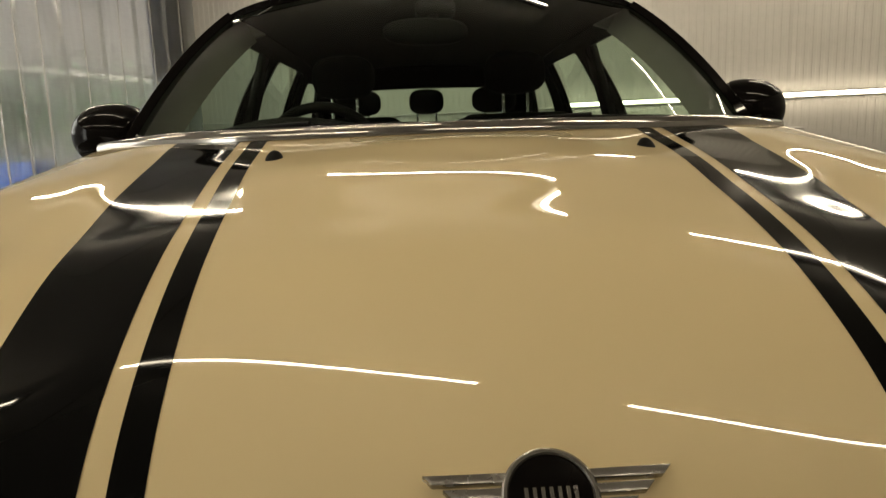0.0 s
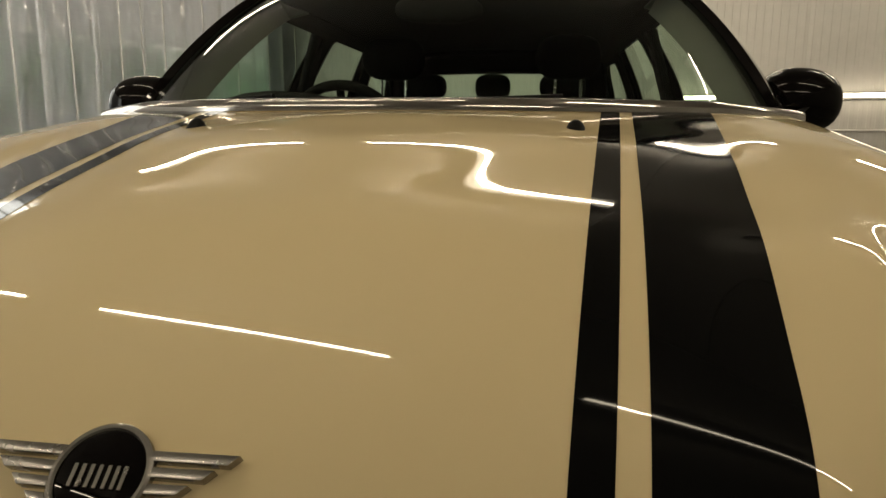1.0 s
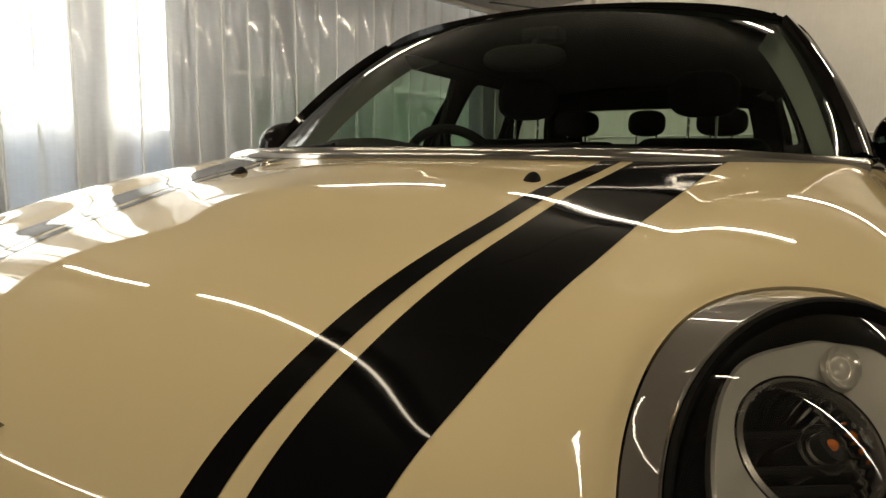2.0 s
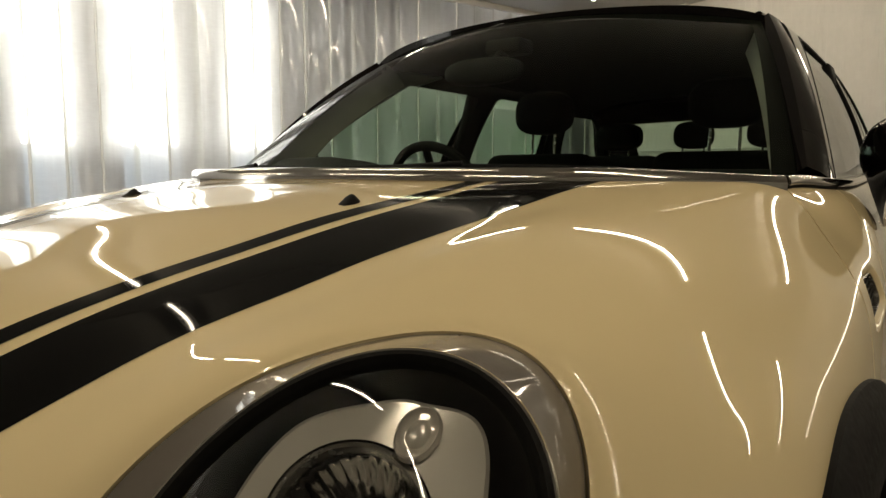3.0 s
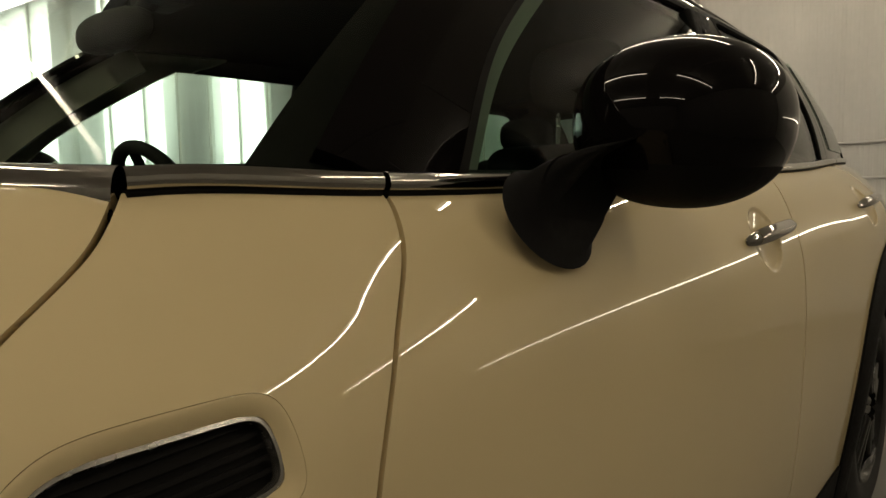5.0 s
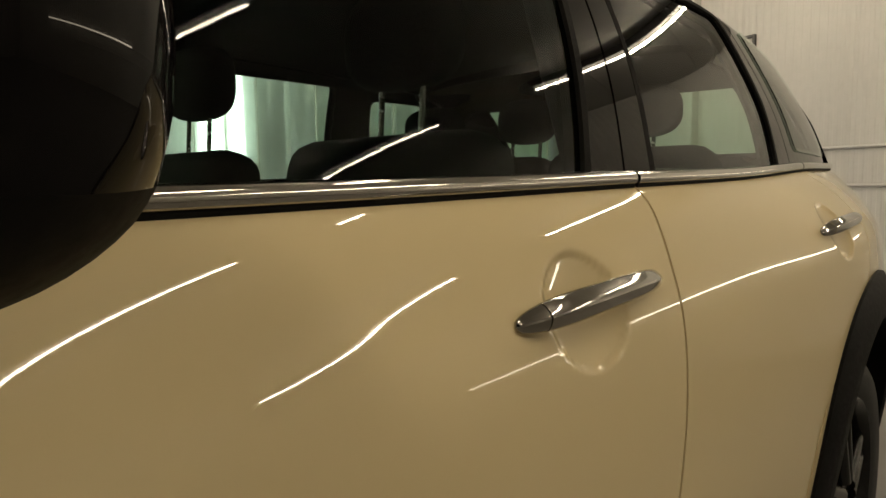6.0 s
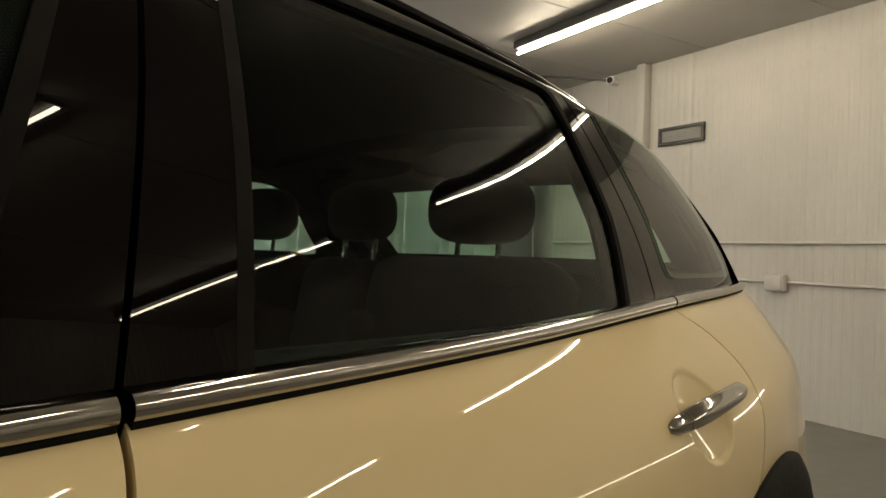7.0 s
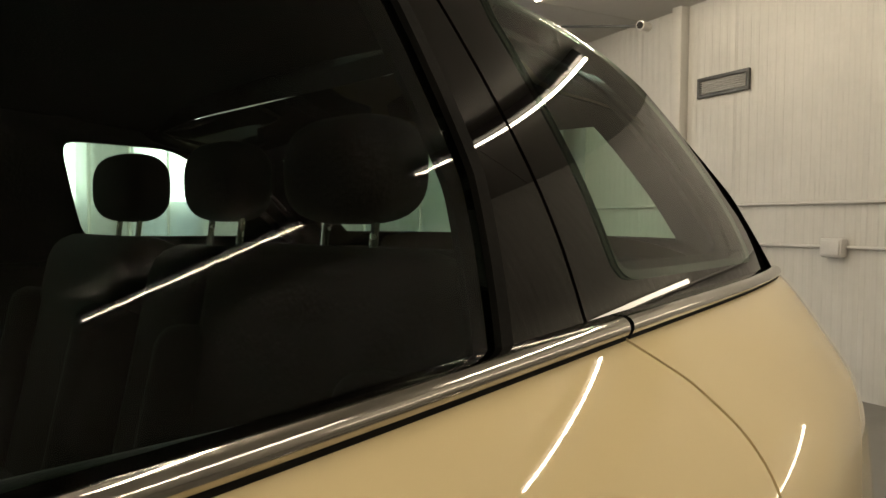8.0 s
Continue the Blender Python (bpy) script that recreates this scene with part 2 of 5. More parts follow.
# half sections of the cabin: belt, mid glass, top of glass, roof edge, roof, centre
CABIN_Y = (1.25, 1.502, 1.75, 2.1, 2.56, 2.95, 3.25, 3.5, 3.75, 3.95, 4.12)
BELT_X = (0.745, 0.794, 0.796, 0.795, 0.789, 0.776, 0.76, 0.74, 0.712, 0.682, 0.645)
BELT_Z = (1.045, 1.045, 1.05, 1.056, 1.068, 1.078, 1.086, 1.092, 1.097, 1.101, 1.104)
MID_X = (0.715, 0.745, 0.748, 0.747, 0.742, 0.732, 0.72, 0.703, 0.677, 0.648, 0.612)
MID_Z = (1.16, 1.185, 1.2, 1.212, 1.22, 1.224, 1.224, 1.222, 1.215, 1.205, 1.195)
GLASS_TOP_X = (0.655, 0.675, 0.67, 0.664, 0.66, 0.655, 0.648, 0.638, 0.618, 0.595, 0.565)
GLASS_TOP_Z = (1.275, 1.325, 1.36, 1.378, 1.384, 1.381, 1.374, 1.356, 1.33, 1.3, 1.27)
EDGE_X = (0.6, 0.62, 0.615, 0.61, 0.606, 0.602, 0.596, 0.588, 0.575, 0.556, 0.53)
EDGE_Z = (1.32, 1.375, 1.412, 1.432, 1.438, 1.433, 1.422, 1.404, 1.375, 1.34, 1.305)
ROOF_X = (0.42, 0.44, 0.44, 0.44, 0.44, 0.43, 0.42, 0.41, 0.4, 0.39, 0.37)
ROOF_Z = (1.36, 1.415, 1.455, 1.475, 1.481, 1.475, 1.464, 1.447, 1.42, 1.38, 1.34)
CROWN_X = (0, 0, 0, 0, 0, 0, 0, 0, 0, 0, 0)
CROWN_Z = (1.385, 1.44, 1.478, 1.498, 1.504, 1.498, 1.486, 1.468, 1.44, 1.4, 1.36)
CABIN_HALF = [[(xs[i], y, zs[i]) for xs, zs in ((BELT_X, BELT_Z), (MID_X, MID_Z), (GLASS_TOP_X, GLASS_TOP_Z), (EDGE_X, EDGE_Z), (ROOF_X, ROOF_Z), (CROWN_X, CROWN_Z))] for i, y in enumerate(CABIN_Y)]
CABIN = Net([list(row) + [(-x, y, z) for x, y, z in row[-2::-1]] for row in CABIN_HALF])   # columns 0..10, centre 5


def grid(u0, u1, nu, v0, v1, nv):
    """A flat net of quads over a rectangle of surface coordinates."""
    u, v = np.meshgrid(np.linspace(u0, u1, nu + 1), np.linspace(v0, v1, nv + 1), indexing="ij")
    uv = np.stack([u.ravel(), v.ravel()], 1)
    i = np.arange(nu)[:, None] * (nv + 1) + np.arange(nv)[None]
    i = i.ravel()
    return uv, np.stack([i, i + nv + 1, i + nv + 2, i + 1], 1).tolist()


def clip(uv, faces, val):
    """Keeps what lies where val is above zero, cutting the faces along its zero line."""
    keep, extra, cache = [], [], {}
    uvl, n, vl = uv, len(uv), val.tolist()
    for f in faces:
        s = [vl[i] > 0 for i in f]
        if all(s):
            keep.append(f)
        elif any(s):
            out = []
            for k, i in enumerate(f):
                j = f[(k + 1) % len(f)]
                if vl[i] > 0:
                    out.append(i)
                if (vl[i] > 0) != (vl[j] > 0):
                    e = (min(i, j), max(i, j))
                    if e not in cache:
                        t = vl[e[0]] / (vl[e[0]] - vl[e[1]])
                        cache[e] = n + len(extra)
                        extra.append(uvl[e[0]] * (1 - t) + uvl[e[1]] * t)
                    out.append(cache[e])
            if len(out) > 2:
                keep.append(out)
    uv = np.concatenate([uv, np.array(extra)]) if extra else uv
    used = sorted({i for f in keep for i in f})
    new_id = {o: k for k, o in enumerate(used)}
    return uv[used], [[new_id[i] for i in f] for f in keep]


def cut(surface, uv, faces, tests):
    """Clips by several functions of the place (x, y, z arrays) on the surface."""
    for test in tests:
        p = surface.at(uv)
        uv, faces = clip(uv, faces, test(p[:, 0], p[:, 1], p[:, 2]))
    return uv, faces


def mesh_object(name, verts, faces, material, parent=None, label="", normals=None, smooth=True):
    me = bpy.data.meshes.new(name)
    me.from_pydata([tuple(v) for v in np.asarray(verts, float).tolist()], [], faces)
    me.materials.append(material)
    if smooth:
        me.polygons.foreach_set("use_smooth", [True] * len(me.polygons))
    if normals is not None:
        me.normals_split_custom_set_from_vertices([tuple(n) for n in np.asarray(normals, float).tolist()])
    me.update()
    ob = new(name, me)
    if parent is not None:
        ob.parent = parent
    if label:
        ob["label"] = label
    return ob


def panel(name, surface, uv, faces, material, parent, label="", depth=0.014, lift=0.0, mirror=False, round_edge=0.0015):
    """A sheet of the surface with a turned-in rim along its borders."""
    p, n = surface.at(uv), surface.normal(uv)
    if surface.sign < 0:
        faces = [f[::-1] for f in faces]
    edges = {}
    for f in faces:
        for k, i in enumerate(f):
            j = f[(k + 1) % len(f)]
            key = (i, j) if i < j else (j, i)
            edges[key] = None if key in edges else (i, j)
    border = [e for e in edges.values() if e]
    rim = sorted({i for e in border for i in e})
    pos = {i: k for k, i in enumerate(rim)}
    verts = [p + n * lift]
    norms = [n]
    allf = list(faces)
    if depth > 0 and rim:
        base = len(p)
        r = np.array(rim)
        top, low = p[r] + n[r] * lift, p[r] + n[r] * (lift - depth)
        out = np.zeros((len(rim), 3))
        for i, j in border:
            d = np.cross(p[j] - p[i], n[i])
            d /= max(np.linalg.norm(d), 1e-9)
            out[pos[i]] += d
            out[pos[j]] += d
        out /= np.maximum(np.linalg.norm(out, axis=1, keepdims=True), 1e-9)
        verts += [top, low]
        norms += [out, out]
        m = len(rim)
        for i, j in border:
            allf.append([base + pos[j], base + pos[i], base + m + pos[i], base + m + pos[j]])
    v, nn = np.concatenate(verts), np.concatenate(norms)
    if mirror:
        v, nn = v * (-1, 1, 1), nn * (-1, 1, 1)
        allf = [f[::-1] for f in allf]
    return mesh_object(name, v, allf, material, parent, label, nn)


def part(name, bm, material, parent, label="", smooth=True):
    me = bpy.data.meshes.new(name)
    bmesh.ops.recalc_face_normals(bm, faces=bm.faces)
    bm.to_mesh(me)
    bm.free()
    me.materials.append(material)
    if smooth:
        me.polygons.foreach_set("use_smooth", [True] * len(me.polygons))
        me.set_sharp_from_angle(angle=radians(40))
    ob = new(name, me)
    if parent is not None:
        ob.parent = parent
    if label:
        ob["label"] = label
    return ob


def box_bm(size, at=(0, 0, 0), bevel=0.0, seg=2, turn=None):
    bm = bmesh.new()
    bmesh.ops.create_cube(bm, size=1)
    bmesh.ops.scale(bm, vec=size, verts=bm.verts)
    if bevel:
        bmesh.ops.bevel(bm, geom=bm.edges[:], offset=bevel, segments=seg, affect="EDGES", profile=0.5)
    if turn is not None:
        bmesh.ops.transform(bm, matrix=turn, verts=bm.verts)
    bmesh.ops.translate(bm, vec=at, verts=bm.verts)
    return bm


def rod_bm(a, b, r0, r1=None, seg=16):
    a, b = Vector(a), Vector(b)
    bm = bmesh.new()
    bmesh.ops.create_cone(bm, cap_ends=True, segments=seg, radius1=r0, radius2=r0 if r1 is None else r1, depth=(b - a).length)
    bmesh.ops.transform(bm, matrix=Matrix.Translation((a + b) / 2) @ (b - a).to_track_quat("Z", "Y").to_matrix().to_4x4(), verts=bm.verts)
    return bm


def egg_bm(radii, at, power=2.4, nu=40, nv=24, turn=None, back=1.0):
    """A rounded pebble; back: the share of its length along y past which it is flattened."""
    bm = bmesh.new()
    bmesh.ops.create_uvsphere(bm, u_segments=nu, v_segments=nv, radius=1)
    for v in bm.verts:
        c = v.co
        s = (abs(c.x) ** power + abs(c.y) ** power + abs(c.z) ** power) ** (-1 / power)
        c *= s
        if c.y > back:
            c.y = back + (c.y - back) * .45
        v.co = (c.x * radii[0], c.y * radii[1], c.z * radii[2])
    if turn is not None:
        bmesh.ops.transform(bm, matrix=turn, verts=bm.verts)
    bmesh.ops.translate(bm, vec=at, verts=bm.verts)
    return bm


def join_bm(*bms):
    out = bmesh.new()
    for b in bms:
        me = bpy.data.meshes.new("tmp")
        b.to_mesh(me)
        b.free()
        out.from_mesh(me)
        bpy.data.meshes.remove(me)
    return out


def sweep(name, path, profile, ups, material, parent, label="", closed_ends=True, side_sign=1):
    """Sweeps a closed profile (out, up) along a path; ups: outward direction at each point of the path."""
    path, ups = np.array(path, float), np.array(ups, float)
    tang = np.gradient(path, axis=0)
    tang /= np.linalg.norm(tang, axis=1, keepdims=True)
    outw = ups - tang * np.sum(ups * tang, axis=1, keepdims=True)
    outw /= np.linalg.norm(outw, axis=1, keepdims=True)
    third = np.cross(outw, tang)
    third *= np.sign(third[:, 2:3].mean() or 1)
    prof = np.array(profile, float)
    v = path[:, None] + outw[:, None] * prof[None, :, :1] + third[:, None] * prof[None, :, 1:]
    n, m = len(path), len(prof)
    faces = [[i * m + k, i * m + (k + 1) % m, (i + 1) * m + (k + 1) % m, (i + 1) * m + k] for i in range(n - 1) for k in range(m)]
    if closed_ends:
        faces += [list(range(m))[::-1], [(n - 1) * m + k for k in range(m)]]
    bm = bmesh.new()
    vs = [bm.verts.new(p) for p in v.reshape(-1, 3)]
    for f in faces:
        bm.faces.new([vs[i] for i in f])
    return part(name, bm, material, parent, label)


def thing(name, label, category, group="", kind="", at=(0, 0, 0)):
    ob = new(name)
    ob.location = at
    ob.empty_display_size = 0.1
    return tagged(ob, label, category, group, kind)


# seams of the side: y as a function of z
SEAM_HOOD = curve((1.05, 1.038, 1.005, .962, .903, .834, .787, .2), (1.32, 1.307, 1.272, 1.206, 1.132, 1.065, 1.042, .98))
SEAM_DOOR_A = curve((1.05, 1.033, .991, .925, .85, .743, .60, .2), (1.512, 1.502, 1.482, 1.434, 1.395, 1.378, 1.38, 1.40))
SEAM_DOOR_B = curve((1.07, 1.056, 1.026, .993, .95, .88, .80, .704, .2), (2.565, 2.562, 2.556, 2.546, 2.535, 2.523, 2.506, 2.475, 2.43))
SEAM_DOOR_C = curve((1.095, 1.08, 1.062, 1.046, 1.029, 1.004, .98, .955, .92, .85, .70, .2), (3.41, 3.422, 3.437, 3.453, 3.463, 3.473, 3.470, 3.456, 3.436, 3.385, 3.12, 2.95))
FRONT_AXLE, REAR_AXLE, AXLE_Z = 0.91, 3.50, 0.335
ARCH_F, ARCH_R = 0.503, 0.525


def cowl_y(x):
    return 1.005 + 0.617 * np.abs(x) ** 2.6


# headlamp: an oval on a slanted plane
LAMP_C = np.array([.662, .414, .823])
LAMP_AZ, LAMP_EL, LAMP_RO = radians(28.8), radians(40.5), radians(-33.4)
LAMP_N = np.array([math.sin(LAMP_AZ) * math.cos(LAMP_EL), -math.cos(LAMP_AZ) * math.cos(LAMP_EL), math.sin(LAMP_EL)])
_r = np.cross((0, 0, 1), LAMP_N)
_r /= np.linalg.norm(_r)
_u = np.cross(LAMP_N, _r)
LAMP_R = _r * math.cos(LAMP_RO) + _u * math.sin(LAMP_RO)
LAMP_U = _u * math.cos(LAMP_RO) - _r * math.sin(LAMP_RO)
INNER_R = _r * math.cos(radians(-44)) + _u * math.sin(radians(-44))     # axes of what lies behind the glass
INNER_U = _u * math.cos(radians(-44)) - _r * math.sin(radians(-44))
LAMP_A, LAMP_B = 0.147, 0.216
GLASS_C = np.array([.6754, .3898, .8140])                               # centre of the glass's bright edge
RIM_C = GLASS_C - LAMP_N * .012 - LAMP_R * .0123 + LAMP_U * .0075


def lamp_out(x, y, z):
    """Above zero outside the headlamp's oval, on either side of the car."""
    d = np.stack([np.abs(x), y, z], 1) - RIM_C
    return np.hypot(d @ LAMP_R / LAMP_A, d @ LAMP_U / LAMP_B) * LAMP_A - LAMP_A


G = 0.0026   # half a panel gap


def build_car():
    car = thing("car", "cream five-door car with black roof and black bonnet stripes", "car")
    mid = 8
    # bonnet: one sheet from nose to cowl, down both sides to the wheel arches
    low_line = lambda x, y, z: z - (0.70 + 0.10 * np.clip((y - .3) / .3, 0, 1))
    uv, fs = grid(2.2, 9.6, 170, 1.2, 14.8, 250)
    tests = [lambda x, y, z: (cowl_y(x) - 0.004 - y),
             lambda x, y, z: SEAM_HOOD(z) - G - y,
             low_line,
             lamp_out,
             lambda x, y, z: np.hypot(y - FRONT_AXLE, z - AXLE_Z) - ARCH_F]
    uv, fs = cut(BODY, uv, fs, tests)
    bonnet = panel("bonnet", BODY, uv, fs, PAINT, car, "cream clamshell bonnet")
    # stripes: thin film on the bonnet
    for s in (1, -1):
        for nm, (a0, a1), (b0, b1), lab in (("pinstripe", (.234, .102), (.259, .108), "narrow black stripe"), ("stripe", (.279, .108), (.360, .160) if s > 0 else (.385, .128), "broad black stripe")):
            u2, f2 = grid(2.3, 9.6, 160, 8.2 if s > 0 else 4.0, 12.0 if s > 0 else 7.8, 110)
            t2 = [lambda x, y, z: cowl_y(x) - 0.005 - y, lambda x, y, z: np.abs(x) - (a0 + a1 * y), lambda x, y, z: (b0 + b1 * y) - np.abs(x), lamp_out, lambda x, y, z: y - 0.105]
            u2, f2 = cut(BODY, u2, f2, t2)
            panel(nm, BODY, u2, f2, STRIPE, bonnet, lab, depth=0.0, lift=0.0006)
    # front apron below the bonnet
    uv, fs = grid(0, 8.5, 60, 0.3, 15.7, 110)
    uv, fs = cut(BODY, uv, fs, [lambda x, y, z: -low_line(x, y, z) - 0.004, lambda x, y, z: 0.95 - y, lamp_out,
                                lambda x, y, z: np.hypot(y - FRONT_AXLE, z - AXLE_Z) - ARCH_F,
                                lambda x, y, z: np.maximum(np.abs(x) - .46, np.abs(z - .48) - .13)])
    panel("front_apron", BODY, uv, fs, PAINT, car)
    uv, fs = grid(0.3, 2.6, 20, 4, 12, 40)
    uv, fs = cut(BODY, uv, fs, [lambda x, y, z: .47 - np.abs(x), lambda x, y, z: .14 - np.abs(z - .48)])
    panel("grille", BODY, uv, fs, PLASTIC, car, "black grille", depth=0.01, lift=-0.03)
    for mir in (False, True):
        side_panels(car, mir)
    # tail
    n = 24
    vs, fs = [], []
    for k, (z, yy, hw) in enumerate(((.25, 4.22, .56), (.5, 4.28, .62), (.8, 4.27, .61), (1.0, 4.22, .56), (1.085, 4.16, .50))):
        for i in range(n + 1):
            a = -1 + 2 * i / n
            vs.append((a * (hw + .06), yy + .06 * (1 - a * a) - .02, z))
    fs = [[k * (n + 1) + i, k * (n + 1) + i + 1, (k + 1) * (n + 1) + i + 1, (k + 1) * (n + 1) + i] for k in range(4) for i in range(n)]
    mesh_object("tail_panel", vs, fs, PAINT, car)
    cabin(car)
    belt_trim(car)
    headlamp(car, 1)
    headlamp(car, -1)
    mirrors(car)
    badge(bonnet)
    nozzles(bonnet)
    wipers(car)
    for y, r in ((FRONT_AXLE, ARCH_F), (REAR_AXLE, ARCH_R)):
        for s in (1, -1):
            arch(car, y, r, s)
            wheel(car, y, s)
    part("underbody", box_bm((1.5, 3.9, .12), (0, 2.15, .26), .03), PLASTIC, car)
    inside(car)
    return car


def side_panels(car, mir):
    arch_f = lambda x, y, z: np.hypot(y - FRONT_AXLE, z - AXLE_Z) - ARCH_F
    arch_r = lambda x, y, z: np.hypot(y - REAR_AXLE, z - AXLE_Z) - ARCH_R
    scut = scuttle_field
    # strip of wing between bonnet and door
    uv, fs = grid(7.5, 10.4, 120, 12.0, 16, 120)
    uv, fs = cut(BODY, uv, fs, [lambda x, y, z: y - SEAM_HOOD(z) - G, lambda x, y, z: SEAM_DOOR_A(z) - G - y, arch_f, lambda x, y, z: z - .24, lambda x, y, z: scut(y, z, 110.0) - .0123])
    wing = panel("front_wing", BODY, uv, fs, PAINT, car, mirror=mir)
    scuttle(wing, mir)
    skin = Dented(BODY, 2.343, .937)
    uv, fs = grid(9.15, 13.3, 300, 12.0, 16, 240)
    uv, fs = cut(BODY, uv, fs, [lambda x, y, z: y - SEAM_DOOR_A(z) - G, lambda x, y, z: SEAM_DOOR_B(z) - G - y, lambda x, y, z: z - .33])
    door = panel("front_door", skin, uv, fs, PAINT, car, "cream front door", mirror=mir)
    handle(door, 2.357, .944, .258, mir)
    skin = Dented(BODY, 3.250, .961, .066, .054)
    uv, fs = grid(11.4, 14.6, 260, 12.0, 16, 220)
    uv, fs = cut(BODY, uv, fs, [lambda x, y, z: y - SEAM_DOOR_B(z) - G, lambda x, y, z: SEAM_DOOR_C(z) - G - y, arch_r, lambda x, y, z: z - .33])
    door = panel("rear_door", skin, uv, fs, PAINT, car, "cream rear door", mirror=mir)
    handle(door, 3.262, .968, .250, mir)
    uv, fs = grid(12.6, 17, 120, 12.0, 16, 90)
    uv, fs = cut(BODY, uv, fs, [lambda x, y, z: y - SEAM_DOOR_C(z) - G, arch_r, lambda x, y, z: z - .24])
    panel("rear_quarter", BODY, uv, fs, PAINT, car, "cream rear quarter panel", mirror=mir)
    uv, fs = grid(8, 14, 80, 15.0, 16, 12)
    uv, fs = cut(BODY, uv, fs, [lambda x, y, z: .326 - z, arch_f, arch_r, lambda x, y, z: y - 1.3])
    panel("sill", BODY, uv, fs, PLASTIC, car, "black plastic sill", mirror=mir, lift=.004)
    # dark backing that shows in the panel gaps
    uv, fs = grid(7.5, 14.8, 140, 12.0, 16, 60)
    uv, fs = cut(BODY, uv, fs, [arch_f, arch_r, lambda x, y, z: z - .24, lambda x, y, z: y - SEAM_HOOD(z) + .03, lambda x, y, z: scut(y, z, 110.0) - .015])
    panel("door_frame", BODY, uv, fs, GAP, car, depth=0.0, lift=-.022, mirror=mir)


def scuttle_field(y, z, e=170.0):
    """Distance outwards from the edge of the vent behind the front wheel, a slanted rounded four-sided shape."""
    d = np.stack([z - .9135, (.866 + .045 * (y - 1.164)) - z, ((1.166 + (z - .87) * 1.05) - y) * .69, y - 1.331 + (z - .89) * .1])
    return np.log(np.exp(e * np.clip(d, -.25, .25)).sum(0)) / e


def on_body(y, z, side=1):
    """Place and outward direction of the body's side at y and z."""
    a = np.stack(np.meshgrid(np.linspace(7, 16, 181), np.linspace(12, 16, 161), indexing="ij"), -1).reshape(-1, 2)
    if not hasattr(on_body, "p"):
        on_body.uv, on_body.p = a, BODY.at(a)
    i = int(np.argmin((on_body.p[:, 1] - y) ** 2 + (on_body.p[:, 2] - z) ** 2))
    uv = on_body.uv[i].copy()
    for _ in range(6):
        p = BODY.at(uv[None])[0]
        du = (BODY.at(uv[None] + (1e-3, 0))[0] - p) / 1e-3
        dv = (BODY.at(uv[None] + (0, 1e-3))[0] - p) / 1e-3
        uv = uv + np.linalg.solve([[du[1], dv[1]], [du[2], dv[2]]], [y - p[1], z - p[2]])
    p, n = BODY.at(uv[None])[0], BODY.normal(uv[None])[0]
    return p * (side, 1, 1), n * (side, 1, 1)


def smooth_in(*d):
    """Rounded common part of several fields: above zero inside all of them."""
    e = 90.0
    return -np.log(np.exp(-e * np.clip(np.stack(d), -.3, .3)).sum(0)) / e


GLASS_F = curve((1.04, 1.19, 1.355, 1.45), (1.605, 1.728, 1.965, 2.115))
A_LINE = curve((1.03, 1.06, 1.19, 1.33, 1.40, 1.5), (1.465, 1.50, 1.635, 1.80, 1.89, 2.02))
REAR_LINE = curve((1.05, 1.101, 1.217, 1.322, 1.364, 1.40, 1.5), (4.10, 4.05, 3.912, 3.772, 3.70, 3.60, 3.44))
B_SEAM = curve((1.05, 1.18, 1.28, 1.45), (2.562, 2.586, 2.605, 2.63))
Q_SEAM = curve((1.07, 1.17, 1.25, 1.31, 1.45), (3.385, 3.36, 3.335, 3.315, 3.27))
TOP = 1.396


def belt_z(y):
    return np.interp(y, (1.3, 1.5, 2.56, 3.42, 4.1), (1.055, 1.050, 1.069, 1.096, 1.112))


def win_front(x, y, z):
    return smooth_in(y - GLASS_F(z), np.interp(z, (1.05, 1.37), (2.475, 2.575)) - y, z - belt_z(y) + .035, TOP + .004 - z)


def win_rear(x, y, z):
    return smooth_in(y - np.interp(z, (1.05, 1.37), (2.64, 2.685)), np.interp(z, (1.07, 1.21, 1.38), (3.272, 3.28, 3.25)) - y, z - belt_z(y) + .035, TOP + .010 - z)


def win_quarter(x, y, z):
    return smooth_in(y - Q_SEAM(z) - .085, (REAR_LINE(z) - np.interp(z, (1.12, 1.32), (.12, .05))) - y, z - 1.132, 1.380 - z)


